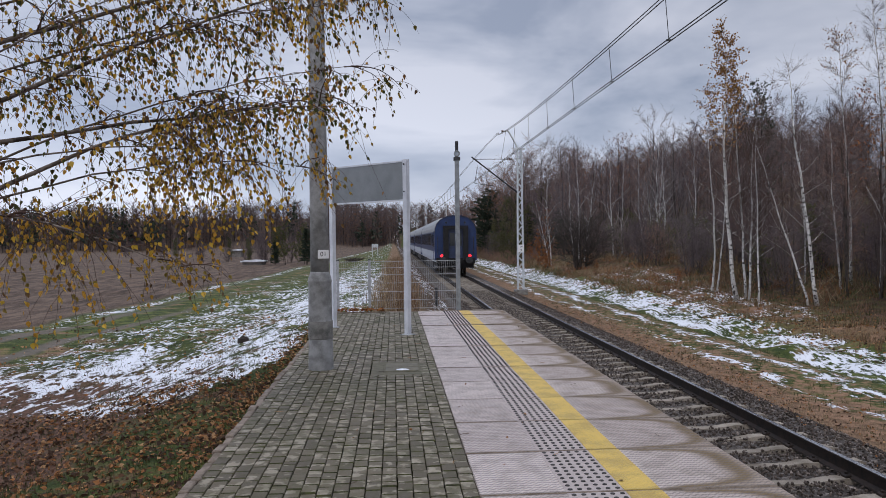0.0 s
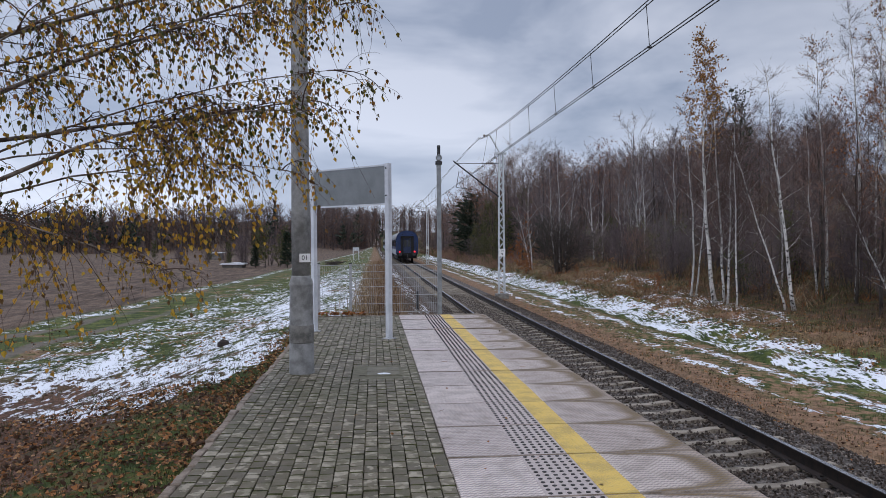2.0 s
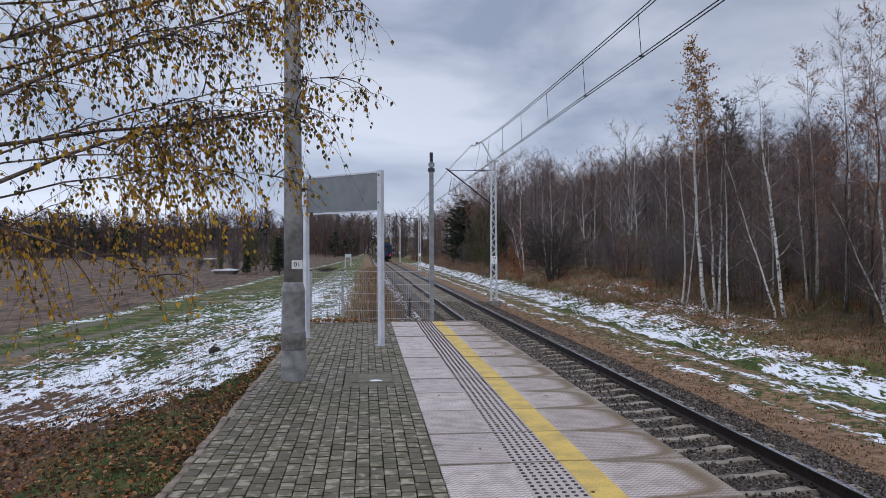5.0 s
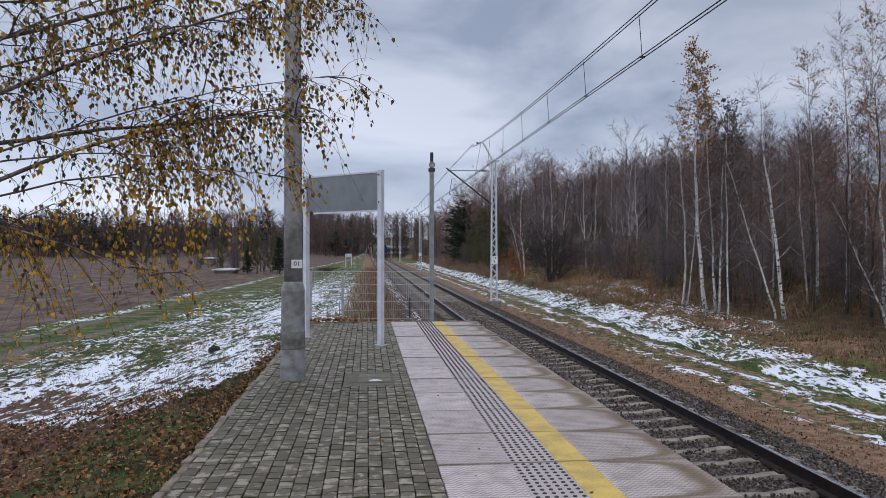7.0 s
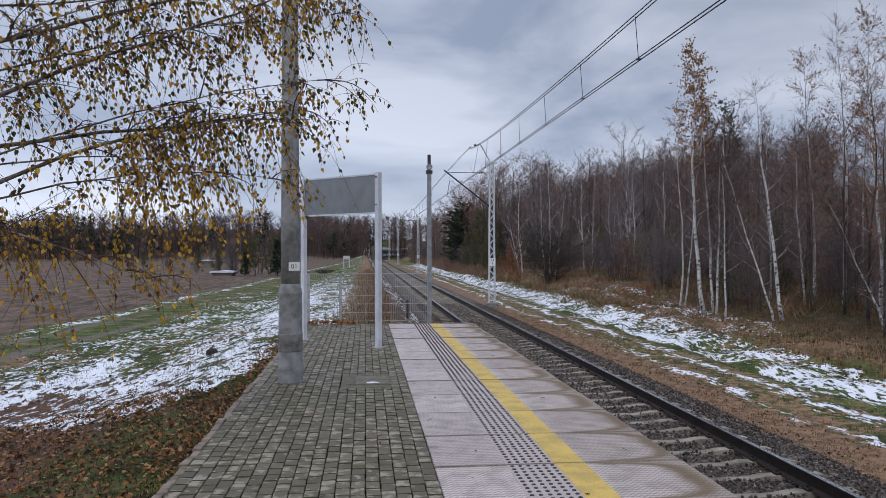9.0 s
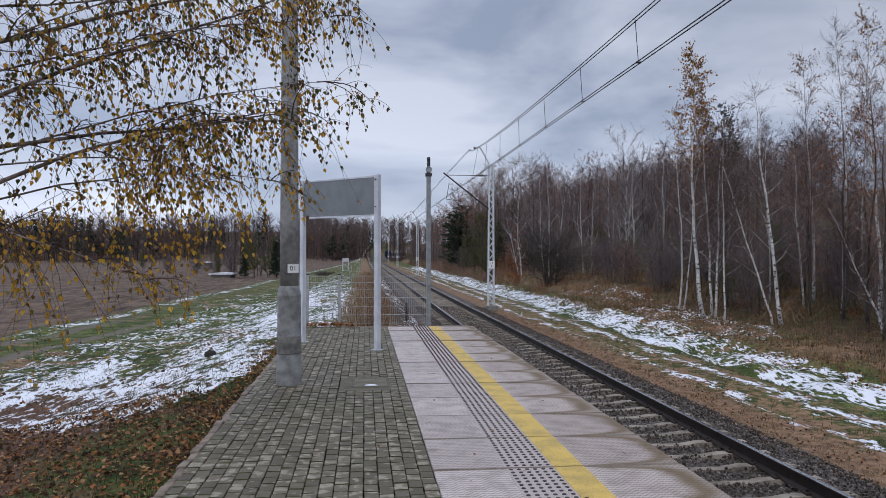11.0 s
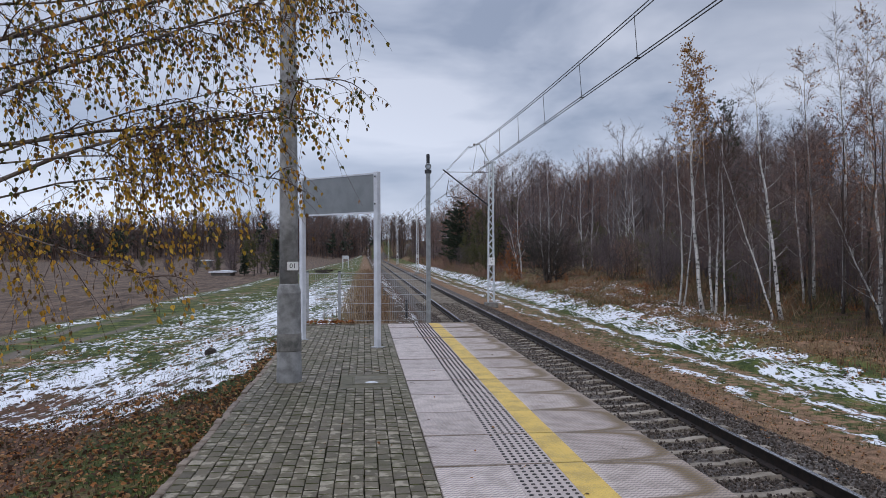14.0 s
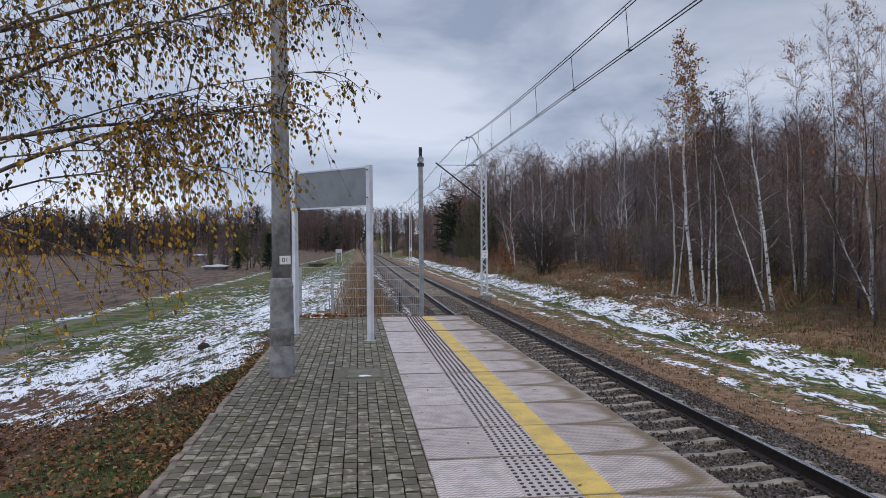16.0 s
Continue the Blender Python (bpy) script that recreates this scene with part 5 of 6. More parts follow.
def build_shrubs():
    rng = random.Random(8)
    G = "shrubs under the wood"
    src = [make_tree("bare_shrub", "dense bare brown shrub at the foot of the wood", "shrub", BARK, tw, None, G, seed=60 + i, H=2.7, r=0.022, spread=1.5, limbs=8, twigs=10, start=0.06, el=0.85, up=0.04, stems=6, twig_r=0.0065, subs=3)
           for i, tw in enumerate((TWIG_GREY, TWIG_GREY, TWIG))]
    src.append(make_tree("bare_shrub", "shrub with thin olive leaves at the foot of the wood", "shrub", BARK, TWIG, SHRUBLEAF, G, seed=66, H=2.6, r=0.03, spread=1.4, limbs=8, twigs=7, start=0.1, el=0.9, stems=4, twig_r=0.008, leaves=2, leaf_top=0.1, leaf_size=0.08))
    spots = []
    while len(spots) < 62:      # misty brush behind the bank
        y = rng.uniform(37, 72)
        x = rng.uniform(15.4, 15 + 0.30 * y)
        spots.append((x, y, rng.uniform(0.8, 1.25)))
    while len(spots) < 108:
        y = rng.uniform(21, 52)
        x = rng.uniform(16.0, 15 + 0.5 * y)
        spots.append((x, y, rng.uniform(0.6, 1.2)))
    while len(spots) < 135:
        y = rng.uniform(76, 200)
        spots.append((rng.uniform(12.0, 16), y, rng.uniform(0.7, 1.4)))
    place(src, spots, rng)
    big = make_tree("spreading_bush", "large dark spreading leafless bush on the bank", "bush", BARK, BARK, None, "", seed=71, H=3.6, r=0.10, spread=3.4, limbs=15, twigs=14, start=0.12, el=0.42, up=0.10, stems=7, twig_r=0.012, limb=0.42, dome=True)
    big.matrix_basis = pose(13.3, 54.5, ground_z(13.3, 54.5) + 0.1)
    rus = [make_tree("russet_shrub", "shrub with rust-red autumn leaves beside the line", "shrub", BARK, TWIG, RUSSET, "russet shrubs", seed=75 + i, H=h, r=0.03, spread=1.1, limbs=10, twigs=6, start=0.1, el=0.9, stems=2, twig_r=0.008, leaves=3, leaf_top=0.05, leaf_size=0.12) for i, h in enumerate((2.4, 3.4))]
    place(rus, [(12.3, 62, 0.75), (12.9, 67, 0.9), (14.6, 74, 1.35), (13.8, 78, 1.0), (21.0, 62, 0.62), (13.0, 49, 0.3), (13.9, 37, 0.3), (15.2, 36, 0.3)], rng)
    ol = [make_tree("olive_shrub", "tall shrub with thin olive-green leaves", "shrub", BARK, TWIG, SHRUBLEAF, "olive shrubs", seed=85 + i, H=6, r=0.05, spread=1.7, limbs=18, twigs=8, start=0.1, el=0.9, stems=2, twig_r=0.01, leaves=6, leaf_top=0.02, leaf_size=0.13) for i in range(2)]
    place(ol, [(12.8, 78, 0.75), (14.2, 84, 1.0), (12.9, 90, 0.95), (16.5, 98, 1.2), (18, 92, 1.2), (12.6, 98, 0.85), (15.5, 104, 1.2), (20.5, 88, 1.0), (20.5, 36.5, 0.72), (22.4, 73, 0.6), (24.2, 76, 0.66), (18.5, 74, 0.55), (14.8, 92, 1.1), (13.4, 101, 1.0),
               (-11.2, 80, 0.7), (-12.6, 82, 0.62), (-9.4, 81, 0.66), (-10.2, 84, 0.74), (-15.5, 83, 0.42), (-18, 98, 0.5), (-21, 100, 0.45), (-30, 108, 0.45)], rng)
    yard = [make_tree("bare_shrub", "dark rounded bare garden shrub beyond the field path", "shrub", BARK, TWIG_GREY, None, "garden shrubs", seed=95 + i, H=3.4, r=0.05, spread=1.8, limbs=14, twigs=10, start=0.08, el=0.75, stems=3, twig_r=0.014, subs=3, dome=True) for i in range(2)]
    place(yard, [(-13.6, 82, 1.0), (-14.6, 86, 0.9), (-8.4, 84, 0.8), (-16.8, 88, 0.6), (-12.0, 88, 1.1), (-19.5, 92, 0.55), (-23.5, 96, 0.6), (-26, 104, 0.6), (-7.4, 88, 0.7), (-35, 118, 0.7), (-42, 124, 0.7)], rng)


def build_conifers():
    rng = random.Random(9)
    al = [make_tree("dark_alder", "slim alder still holding small dark leaves", "tree", BARK, TWIG, PINE, "alders behind the birches", seed=130 + i, H=10.5, r=0.09, spread=1.6, limbs=24, twigs=9, start=0.35, el=0.8, twig_r=0.009, leaves=3, leaf_top=0.45, leaf_size=0.10) for i in range(2)]
    place(al, [(19.8, 41, 1.0), (21.3, 42.5, 0.97), (20.6, 44.5, 1.05), (22.6, 45, 0.95)], rng)
    src = [conifer("pine_tree", "dark green bushy pine at the edge of the wood", 90 + i, h, r, "conifers", True) for i, (h, r) in enumerate(((8.6, 2.5), (7.4, 2.2)))]
    place(src, [(13.7, 112, 1.05), (15.2, 118, 1.15), (15.8, 84, 0.6), (16.4, 103, 0.75), (14.2, 122, 0.9), (17.4, 79, 0.45)], rng)
    sp = conifer("spruce_tree", "small dark spruce in the garden beyond the path", 97, 3.4, 0.9, "conifers")
    place([sp], [(-8.9, 79, 1.0), (-12.2, 79.5, 0.7)], rng)


def far_wood(name, label, spots, rng, evergreen=0.0, fine=1.0):
    """A distant belt of trees, joined."""
    w, c = Geo(), Geo()
    for x, y, H in spots:
        z = ground_z(x, y) - 0.3
        if rng.random() < evergreen + (0.22 * sstep(-45, -75, x) if y < 270 else 0.0):
            for k in range(40):
                f = rng.random()
                a = rng.uniform(0, 6.28)
                r = (1.1 - f) * H * 0.2 * rng.uniform(0.3, 1)
                p = Vector((x + r * math.cos(a), y + r * math.sin(a), z + H * (0.25 + 0.75 * f)))
                c.tube([p, p + Vector((rng.gauss(0, 0.5), rng.gauss(0, 0.5), rng.uniform(0.2, 0.9)))], [0.45 * (1.2 - f), 0.06], 4, mi=1, cap=False)
            w.tube([(x, y, z), (x, y, z + H)], [0.16, 0.03], 4, cap=False)
            continue
        lx = rng.gauss(0, 0.5)
        w.tube([(x, y, z), (x + lx * 0.4, y, z + H * 0.5), (x + lx, y, z + H * 0.9)], [0.13, 0.08, 0.02], 4, cap=False)
        for k in range(20):     # undergrowth
            p = Vector((x + rng.gauss(0, 1.6), y + rng.gauss(0, 1.0), z + 0.2))
            c.spike(p, p + Vector((rng.gauss(0, 0.5), rng.gauss(0, 0.5), rng.uniform(1.0, 3.4))), 0.09 * fine)
        for k in range(int(46 / fine)):
            f = rng.uniform(0.14, 0.9)
            a = rng.uniform(0, 6.28)
            ln = H * 0.2 * math.sin(math.pi * (0.18 + 0.68 * f)) * rng.uniform(0.5, 1.1) + 0.3
            p = Vector((x + lx * f, y, z + H * f))
            q = p + Vector((math.cos(a) * ln, math.sin(a) * ln, ln * rng.uniform(0.5, 1.3)))
            c.spike(p, q, 0.065 * fine)
            if k % 2:
                q2 = q + Vector((rng.gauss(0, 0.6), rng.gauss(0, 0.6), rng.uniform(0.1, 0.8)))
                c.spike(p.lerp(q, 0.6), q2, 0.05 * fine)
                if rng.random() < 0.12:
                    c.mi[-3:] = [2, 2, 2]
            for _ in range(2):
                u = p.lerp(q, rng.random())
                c.spike(u, u + Vector((rng.gauss(0, 0.7), rng.gauss(0, 0.7), rng.uniform(-0.1, 0.9))), 0.042 * fine)
    t = thing(name, label, "woodland", kind="stuff")
    part("trunks", w, BARK, t, kind="stuff")
    part("crowns", c, [HAZED_TWIG, PINE, RUSSET], t, kind="stuff")


def build_far_woods():
    rng = random.Random(12)
    sp = []
    for _ in range(520):
        x = rng.uniform(-175, -3)
        y = 205 + rng.random() * 50 + 0.1 * x + 45 * sstep(-40, 0, x)
        sp.append((x, y, rng.uniform(8, 12.5)))
    far_wood("far_wood", "distant brown wood with pines beyond the field", sp, rng, 0.14, 0.75)
    sp = []
    for _ in range(420):
        y = rng.uniform(262, 400)
        x = rng.uniform(-30, 75)
        cx = x - max(0.0, y - CURVE_Y) ** 2 * 0.5 / CURVE_R
        if -4.2 < cx - TRACK_X < 4.5:
            continue
        sp.append((x, y, rng.uniform(10, 15)))
    far_wood("far_wood", "distant bare wood around the bend of the line", sp, rng, 0.05, 0.7)
    sp = []
    for _ in range(230):
        y = rng.uniform(95, 215)
        sp.append((0.22 * y + rng.random() * 0.42 * y, y, rng.uniform(9, 13.5)))
    far_wood("far_wood", "bare brown wood covering the hillside", sp, rng, 0.0, 0.6)


# ---- the overhanging birch ----

SPRAYS = []


def build_overhang():
    """A birch beside the paving whose long boughs reach across, with hanging leafy twigs."""
    rng = random.Random(21)
    t = thing("overhanging_birch", "birch with yellowing leaves on long drooping boughs", "birch", (-5.6, 6.6, -0.6))
    o = Vector((-5.6, 6.6, -0.6))
    trunk = [Vector((0.05 * math.sin(i), 0.04 * i, 0.85 * i)) for i in range(11)]
    part("trunk", Geo().tube(trunk, [0.19 - 0.015 * i for i in range(11)], 12), BIRCH, t, smooth=True)
    # height at the trunk, first rise, reach, side drift, sag at the end
    boughs = [(1.50, 0.645, 5.0, 0.3, 0.30), (2.58, 0.43, 5.1, 0.1, 0.03), (2.66, 0.25, 4.9, 0.7, 0.05), (3.40, 0.34, 5.2, 0.5, 0.04), (2.10, 0.50, 5.3, 1.0, 0.16),
              (3.0, 0.40, 5.2, 0.9, 0.10), (4.3, 0.22, 4.4, -0.3, 0.1), (3.8, 0.30, 5.2, 1.0, 0.12), (2.70, 0.0, 4.0, 0.1, 0.24), (2.9, 0.46, 4.1, -0.5, 0.1), (4.5, 0.20, 5.2, 0.5, 0.15), (2.15, 0.44, 4.3, 0.4, 0.32), (1.9, 0.44, 4.8, 0.8, 0.26)]
    for bi, (h, rise, reach, side, sag) in enumerate(boughs):
        n = 14
        pts, wob = [], Vector((0, 0, 0))
        for i in range(n + 1):
            f = i / n
            wob = wob + Vector((0, rng.gauss(0, 0.03), rng.gauss(0, 0.013)))
            pts.append(Vector((reach * f, side * f, h + reach * (rise * f - sag * f * f * f * 0.8))) + wob)
        r0 = 0.034 if bi < 4 else 0.017
        b = part("bough", Geo().tube(pts, [r0 * (1 - 0.86 * (i / n)) for i in range(n + 1)], 7), BOUGH, t, smooth=True)
        m = int(reach * ((3.5 if bi < 8 else 2.2) if bi != 8 else 2.4))
        for k in range(m):
            f = (0.24 if bi < 11 else 0.5) + (0.76 if bi < 11 else 0.5) * (k + rng.random()) / m
            if (f < 0.66 and bi in (0, 2, 4, 9, 11, 12) and rng.random() < 0.55) or (bi > 10 and rng.random() < 0.6):
                continue
            if bi == 8:
                f = max(f, 0.55)
            q = min(f, 0.999) * n
            p = pts[int(q)].lerp(pts[int(q) + 1], q - int(q))
            spray(t, p, rng, f, low=(bi in (8, 11, 12)), gold=(bi in (8, 11, 12) or rng.random() < (0.6 if bi == 0 else 0.18)), long=(h < 2.8 and 0.5 < f < 0.88 and rng.random() < (0.55 if bi in (0, 4, 12) else 0.3)))
        for k in range(8 if bi == 0 else 0):      # the golden curtain of long strands
            f = rng.uniform(0.68, 0.80)
            q = f * n
            spray(t, pts[int(q)].lerp(pts[int(q) + 1], q - int(q)), rng, f, long=True, gold=True)
    return t


def spray(parent, p, rng, f, low=False, long=False, gold=False):
    """One side twig with its hanging strands and leaves, turning about the point where it grows."""
    tw, lv, hangs = Geo(), Geo(), []
    side = rng.choice((-1, 1))
    d = Vector((rng.uniform(0.05, 0.9), side * rng.uniform(0.1, 0.8), rng.uniform(-0.05, 0.55)))
    main = curve_pts(rng, Vector((0, 0, 0)), d, rng.uniform(0.4, 0.8) * (1.15 - 0.4 * f), 6, 0.10, -0.13)
    tw.tube(main, [0.0075, 0.0065, 0.0055, 0.0045, 0.004, 0.0032, 0.002], 5, cap=False)
    for k in range(rng.randrange(7, 11)):
        q = rng.uniform(0.4, 5.999)
        s = main[int(q)].lerp(main[int(q) + 1], q - int(q))
        ln = rng.uniform(0.7, 1.45) if long else rng.uniform(0.25, 0.75) * (0.85 if low else 1.0)
        dv = Vector((rng.gauss(0.12, 0.45), rng.gauss(0, 0.4), rng.uniform(-0.8, 0.3)))
        hang = curve_pts(rng, s, dv, ln, 6, 0.11, -0.22)
        hangs.append(Geo().tube(hang, [0.0028, 0.0025, 0.0022, 0.002, 0.0018, 0.0016, 0.0012], 3, cap=False))
        nl = int(ln * rng.uniform(10, 19)) if rng.random() > 0.22 else int(ln * 3)
        for i in range(nl):
            q2 = (0.08 + 0.92 * (i + rng.random()) / nl) * 5.99
            lp = hang[int(q2)].lerp(hang[int(q2) + 1], q2 - int(q2))
            stalk = lp + Vector((rng.gauss(0, 0.014), rng.gauss(0, 0.014), -rng.uniform(0.004, 0.02)))
            leaf_quad(lv, stalk, Vector((rng.gauss(0.1, 0.35), rng.gauss(0, 0.35), -1)), rng.uniform(0.034, 0.056), rng)
    s = part("leafy_twig", tw, TWIG_FINE, parent, at=tuple(p))
    for hg in hangs:
        part("strand", hg, TWIG_FINE, s)
    part("leaves", lv, GOLD if gold else LEAF, s, "yellow, green and brown birch leaves")
    SPRAYS.append((s, p.copy(), rng.uniform(0, 6.28), rng.uniform(0.6, 1.3)))


# ---- small things on the ground ----


def build_grass():
    rng = random.Random(31)

    def tufts(name, label, n, spot, mat, hmin, hmax, blades, w=0.004, spread=0.05):
        g = Geo()
        for _ in range(n):
            x, y = spot()
            z = ground_z(x, y) - 0.02
            for _ in range(blades):
                a, h = rng.uniform(0, 6.28), rng.uniform(hmin, hmax)
                px, py = x + rng.gauss(0, spread), y + rng.gauss(0, spread)
                lx, ly = math.cos(a) * h * rng.uniform(0.2, 0.7), math.sin(a) * h * rng.uniform(0.2, 0.7)
                wx, wy = -math.sin(a) * w, math.cos(a) * w
                v = [(px - wx, py - wy, z), (px + wx, py + wy, z), (px + lx * 0.4 + wx * 0.8, py + ly * 0.4 + wy * 0.8, z + h * 0.65), (px + lx * 0.4 - wx * 0.8, py + ly * 0.4 - wy * 0.8, z + h * 0.65), (px + lx, py + ly, z + h)]
                g.add(v, [(0, 1, 2, 3), (3, 2, 4)])
        tagged(part(name, g, mat), label, "grass", kind="stuff")

    tufts("grass", "short green grass beside the paving", 4200, lambda: (-1.6 - rng.random() ** 1.5 * 6, 4.5 + rng.random() ** 1.6 * 14), GRASSMAT, 0.025, 0.07, 7, 0.003)
    tufts("grass", "green grass along the trail by the line", 1000, lambda: (rng.choice((rng.uniform(6.6, 7.4), rng.uniform(7.7, 8.5), rng.uniform(8.9, 9.7))), rng.uniform(8, 34)), GRASSMAT, 0.03, 0.10, 7, 0.004)
    tufts("dry_grass", "dry straw-coloured grass on the bank", 2000, lambda: (11.9 + rng.random() ** 1.3 * 9, rng.uniform(16, 62)), STALK, 0.08, 0.30, 7, 0.006, 0.1)
    tufts("grass", "olive grass at the foot of the birches", 1100, lambda: (12.6 + rng.random() * 7, rng.uniform(16, 36)), GRASSMAT, 0.06, 0.20, 7, 0.005, 0.10)
    tufts("dry_grass", "dry grass on the ballast shoulder", 650, lambda: (rng.gauss(6.6, 0.35), 6 + rng.random() ** 1.4 * 36), STRAWMAT, 0.03, 0.12, 6, 0.003)
    tufts("dry_grass", "tall dry grass behind the mesh fence", 240, lambda: (rng.gauss(-0.25, 0.28) + 0.012 * rng.random(), 18.6 + rng.random() ** 1.5 * 45), STRAWMAT, 0.2, 0.62, 8, 0.008, 0.10)
    tufts("dry_grass", "tall brown dead grass behind the mesh fence", 260, lambda: (rng.gauss(0.25, 0.25), 19.0 + rng.random() ** 1.4 * 45), STALK, 0.3, 0.75, 6, 0.009, 0.10)
    tufts("dry_grass", "tall brown dead stalks at the foot of the wood", 130, lambda: (rng.uniform(14.2, 19), rng.uniform(18, 34)), STALK, 0.25, 0.7, 5, 0.004, 0.12)

    def litter(name, label, n, spot, mat, s0, s1):
        g = Geo()
        for _ in range(n):
            x, y = spot()
            leaf_quad(g, Vector((x, y, ground_z(x, y) + (0.004 if x < LEFT_X - 0.07 or x > 2.5 else 0.40) + 0.012 * rng.random())), Vector((rng.gauss(0, 1), rng.gauss(0, 1), rng.gauss(0, 0.25))), rng.uniform(s0, s1), rng)
        tagged(part(name, g, mat), label, "leaves", kind="stuff")

    litter("fallen_leaves", "brown leaves fallen on the grass", 7000, lambda: (-1.58 - abs(rng.gauss(0, 2.6)), 4.3 + rng.random() * 5.6), FALLEN, 0.03, 0.058)
    litter("fallen_leaves", "brown leaves lying along the kerb blocks", 1500, lambda: (-1.56 - abs(rng.gauss(0, 0.2)), rng.uniform(6, 17.5)), FALLEN, 0.03, 0.055)
    litter("fallen_leaves", "brown leaves scattered over the field margin", 800, lambda: (-3.0 - rng.random() * 7, rng.uniform(11, 22)), FALLEN, 0.04, 0.075)
    litter("fallen_leaves", "tan leaves blown along the ballast shoulder", 2600, lambda: (rng.gauss(6.7, 0.5), 6 + rng.random() ** 1.4 * 34), FALLEN, 0.03, 0.06)
    litter("fallen_leaves", "brown leaves fallen along the bank", 7000, lambda: (11.2 + abs(rng.gauss(0, 2.6)), rng.uniform(14, 50)), FALLEN, 0.05, 0.09)
    g = Geo()
    for _ in range(46):         # a few leaves and bits of straw on the paving
        x, y = rng.uniform(LEFT_X, 1.2) if rng.random() < 0.8 else rng.uniform(0.5, 2.3), rng.uniform(4.8, 16)
        if rng.random() < 0.5:
            leaf_quad(g, Vector((x, y, 0.012)), Vector((rng.gauss(0, 1), rng.gauss(0, 1), 0.05)), rng.uniform(0.02, 0.04), rng)
        else:
            a = rng.uniform(0, 6.28)
            g.tube([(x, y, 0.012), (x + 0.05 * math.cos(a), y + 0.05 * math.sin(a), 0.014), (x + 0.09 * math.cos(a + 0.3), y + 0.09 * math.sin(a + 0.3), 0.012)], 0.0018, 4)
    tagged(part("litter_bits", g, FALLEN), "scattered small leaves and straw bits on the paving", "leaves", kind="stuff")
    g = Geo()
    for _ in range(130):        # leaves gathered at the end kerb
        x = rng.uniform(-1.4, -0.3)
        leaf_quad(g, Vector((x, 17.72 + rng.gauss(0.06, 0.05), 0.02 + 0.05 * rng.random())), Vector((rng.gauss(0, 1), rng.gauss(0, 1), 0.3)), 0.07, rng)
    tagged(part("leaf_drift", g, RUSSET), "drift of russet leaves against the end kerb", "leaves", kind="stuff")


def build_small():
    t = thing("far_board", "small white board on two legs beside the line", "sign", (-2.25, 90, ground_z(-2.25, 90)))
    part("board", Geo().box(-0.36, 0.36, -0.03, 0.03, 1.05, 1.45), WHITE_PAINT, t)
    for x in (-0.32, 0.32):
        part("leg", Geo().box(x - 0.05, x + 0.05, -0.04, 0.04, -0.3, 1.45), WHITE_PAINT, t)
    t = thing("marker_stake", "short dark marker stake beside the line", "stake", (1.35, 26.0, ground_z(1.35, 26)))
    part("stake", Geo().box(-0.05, 0.05, -0.05, 0.05, -0.2, 0.62, 0.01), DARKSTEEL, t)
    for x, y, r in ((-2.95, 14.6, 0.11),):
        g = Geo()
        g.lathe([(r * (1 + 0.1 * math.sin(9 * k)), z) for k, z in enumerate((-0.05, 0.02, 0.07))] + [(r * 0.6, 0.09), (r * 0.2, 0.11)], 12)
        g.v = [(a * (1 + 0.25 * noise.noise((a * 20, b * 20, 1))), b * (1 + 0.25 * noise.noise((a * 20, b * 20, 5))), c + 0.03 * noise.noise((a * 25, b * 25, 9))) for a, b, c in g.v]
        tagged(part("molehill", g, simple("dark_moist_soil", (0.018, 0.013, 0.01), (0.05, 0.036, 0.028), 20, 0.95, bump=0.8, dist=0.02), at=(x, y, ground_z(x, y))), "dark heap of moist soil on the snowy grass", "molehill")
    g = Geo()
    rr = random.Random(3)
    for _ in range(160):
        p = Vector((rr.gauss(0, 0.45), rr.gauss(0, 0.3), rr.random() * 0.35))
        g.spike(p, p + Vector((rr.gauss(0, 0.5), rr.gauss(0, 0.3), rr.uniform(-0.1, 0.35))), 0.03)
    tagged(part("brush_pile", g, BARK, at=(-4.4, 84, ground_z(-4.4, 84))), "dark heap of cut brushwood on the grass", "brush pile", kind="stuff")
    # garden hut beyond the field path
    roof = simple("snowy_felt_roof", (0.45, 0.47, 0.5), (0.75, 0.77, 0.8), 2, 0.8)
    for x, y, w, h in ((-24.6, 122, 1.8, 1.0), (-14.4, 80, 1.9, 0.35)):
        z = ground_z(x, y)
        t = thing("garden_hut" if h > 1 else "cold_frame", "small pale garden hut with a snowy roof" if h > 1 else "low garden frame with snow on its lid", "hut", (x, y, z))
        part("wall_box", Geo().box(-w / 2, w / 2, -1.2, 1.2, -0.3, h), simple("grey_boards", (0.12, 0.11, 0.10), (0.22, 0.2, 0.18), 4), t)
        part("roof", Geo().extrude([(-w / 2 - 0.2, h), (w / 2 + 0.2, h), (w / 2 + 0.2, h + 0.12), (0, h + 0.55 if h > 1 else h + 0.2), (-w / 2 - 0.2, h + 0.12)], -1.4, 1.4), roof, t, "roof with thin snow")
        if h > 1:
            part("door", Geo().box(-0.9, -0.2, -1.24, -1.2, 0, 1.6), DARKSTEEL, t)
            part("window", Geo().box(0.2, 0.9, -1.23, -1.2, 0.8, 1.4), PLATE, t)


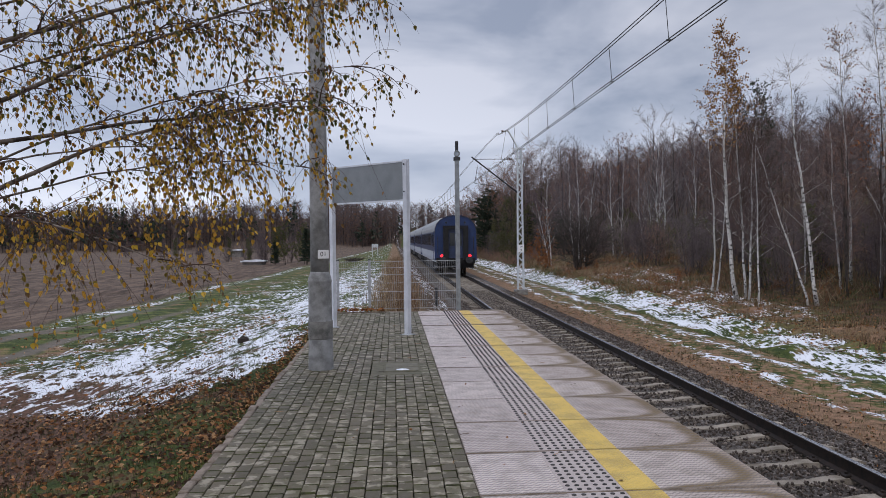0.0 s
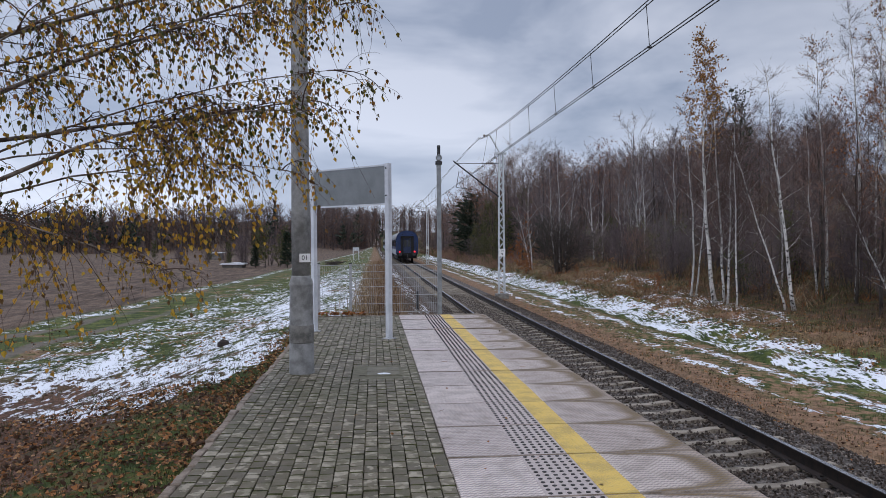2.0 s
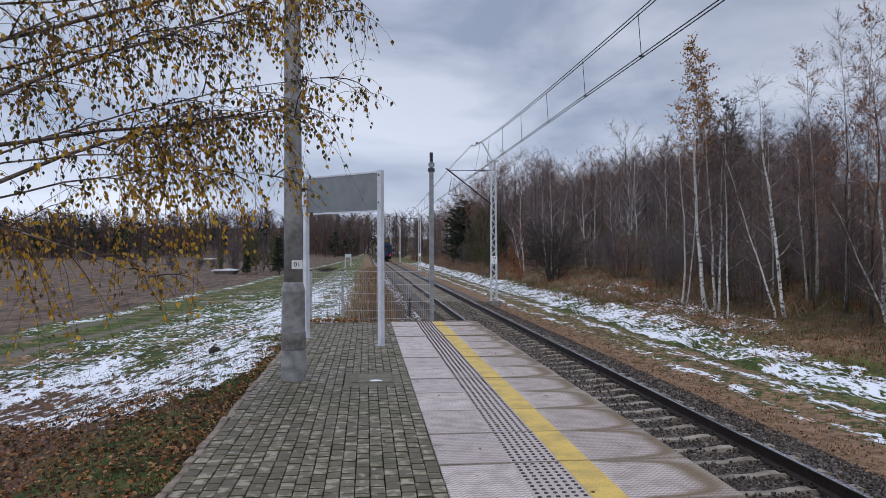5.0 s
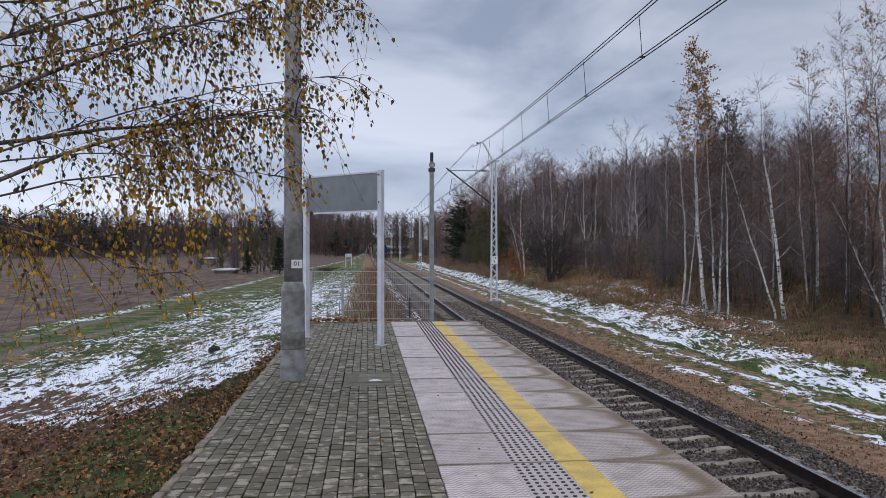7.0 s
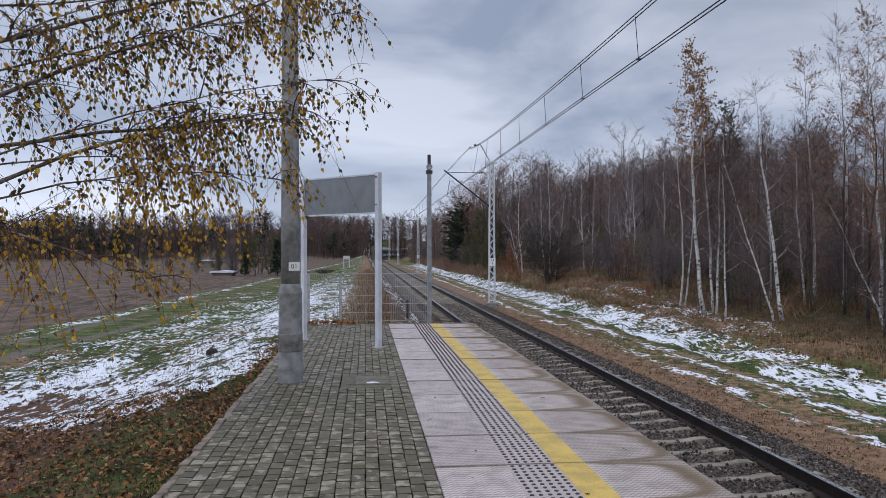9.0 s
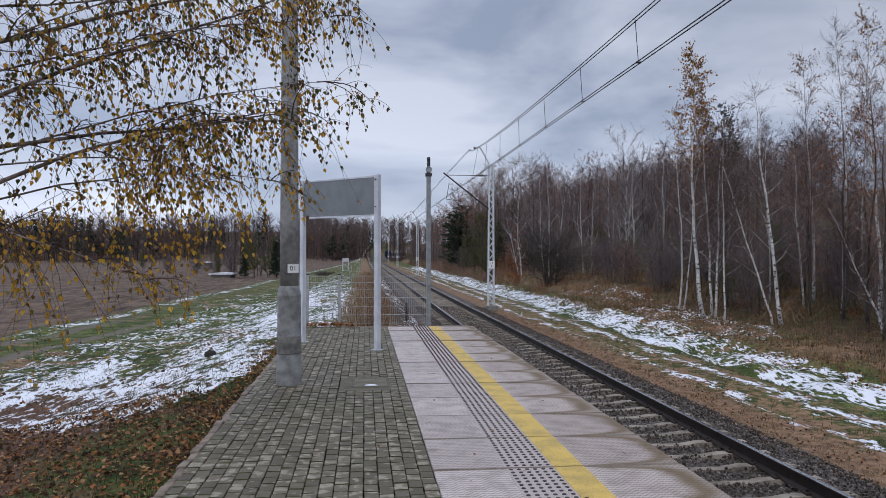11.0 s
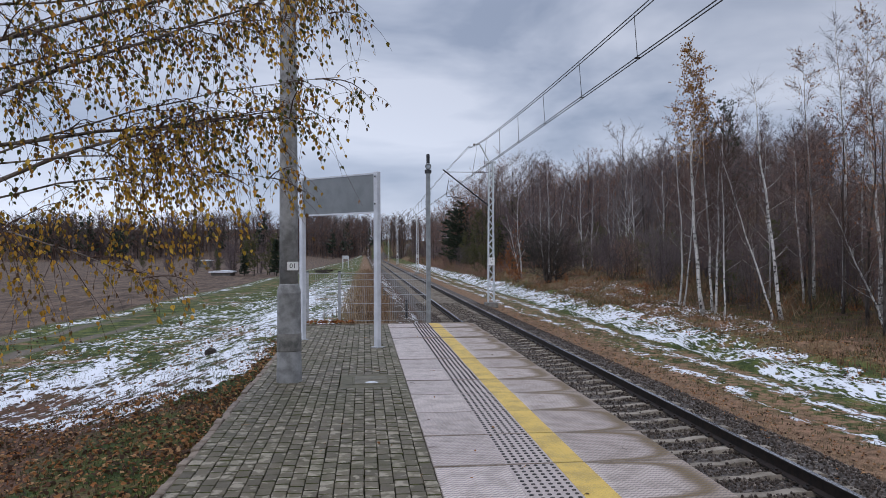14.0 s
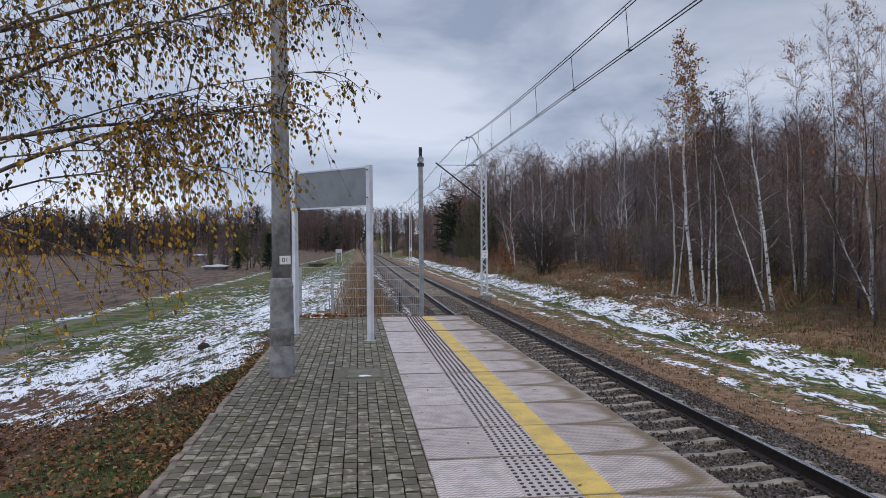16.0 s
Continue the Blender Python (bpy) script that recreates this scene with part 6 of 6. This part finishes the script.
def build_undergrowth():
    """Low tangled brush that covers the floor of the wood."""
    rng = random.Random(77)
    g = Geo()
    for i in range(3000):
        if i % 3:
            y = 36 + rng.random() ** 1.6 * 170
            x = 11.9 + rng.random() ** 1.7 * (4 + 0.12 * y)
            h = rng.uniform(0.12, 0.42) if y < 75 else rng.uniform(0.4, 1.2)
        else:
            y = rng.uniform(29, 52)
            x = rng.uniform(16.8, 36)
            h = rng.uniform(0.2, 0.9)
        z = ground_z(x, y) - 0.05
        k = rng.choice((1, 1, 3, 2, 4, 4)) if y < 75 else rng.choice((0, 0, 0, 0, 1, 2))
        for _ in range(15):
            p = Vector((x + rng.gauss(0, 0.35), y + rng.gauss(0, 0.3), z + rng.random() * h * 0.4))
            g.spike(p, p + Vector((rng.gauss(0, 0.4), rng.gauss(0, 0.4), rng.uniform(0.3, 1.0))) * h, 0.012 + 0.00012 * y)
            g.mi[-3:] = [k] * 3
    tagged(part("undergrowth", g, [TWIG, STALK, SHRUBLEAF, RUSSET, STRAWMAT]), "tangled brown brush on the floor of the wood", "brush", kind="stuff")


build_birches(); build_undergrowth(); build_woods(); build_shrubs(); build_conifers(); build_far_woods()
OVERHANG = build_overhang()
build_grass(); build_small()
build_pavers(plat)

# ---- what moves ----


def tail_at(t):
    """Metres along the line of the train's tail end at t seconds."""
    return 51.0 + 23.6 * t


def motions():
    steps = [i * 0.5 for i in range(33)]
    for k, c in enumerate(COACHES):
        rows = []
        for t in steps:
            s = tail_at(t) + 12.3 + 24.6 * k
            (xa, ya, _), (xb, yb, _) = track_at(s - 8.6), track_at(s + 8.6)
            h = math.degrees(math.atan2(yb - ya, xb - xa)) - 90
            rows.append((t, pose((xa + xb) / 2, (ya + yb) / 2, RAIL_Z, 0, 0, h)))
        walk(c, rows)
    # the leafy twigs rock in a light wind
    for ob, p, ph, amp in SPRAYS:
        rows = []
        for t in steps:
            gust = 0.7 + 0.3 * math.sin(0.55 * t + 0.4 * p.x)
            a = amp * gust * 2.6 * math.sin(2.9 * t + ph)
            b = amp * gust * 2.2 * math.sin(2.1 * t + 1.7 * ph) - 1.0
            rows.append((t, pose(p.x, p.y, p.z, a * 0.8, b, a * 0.6)))
        walk(ob, rows)


motions()
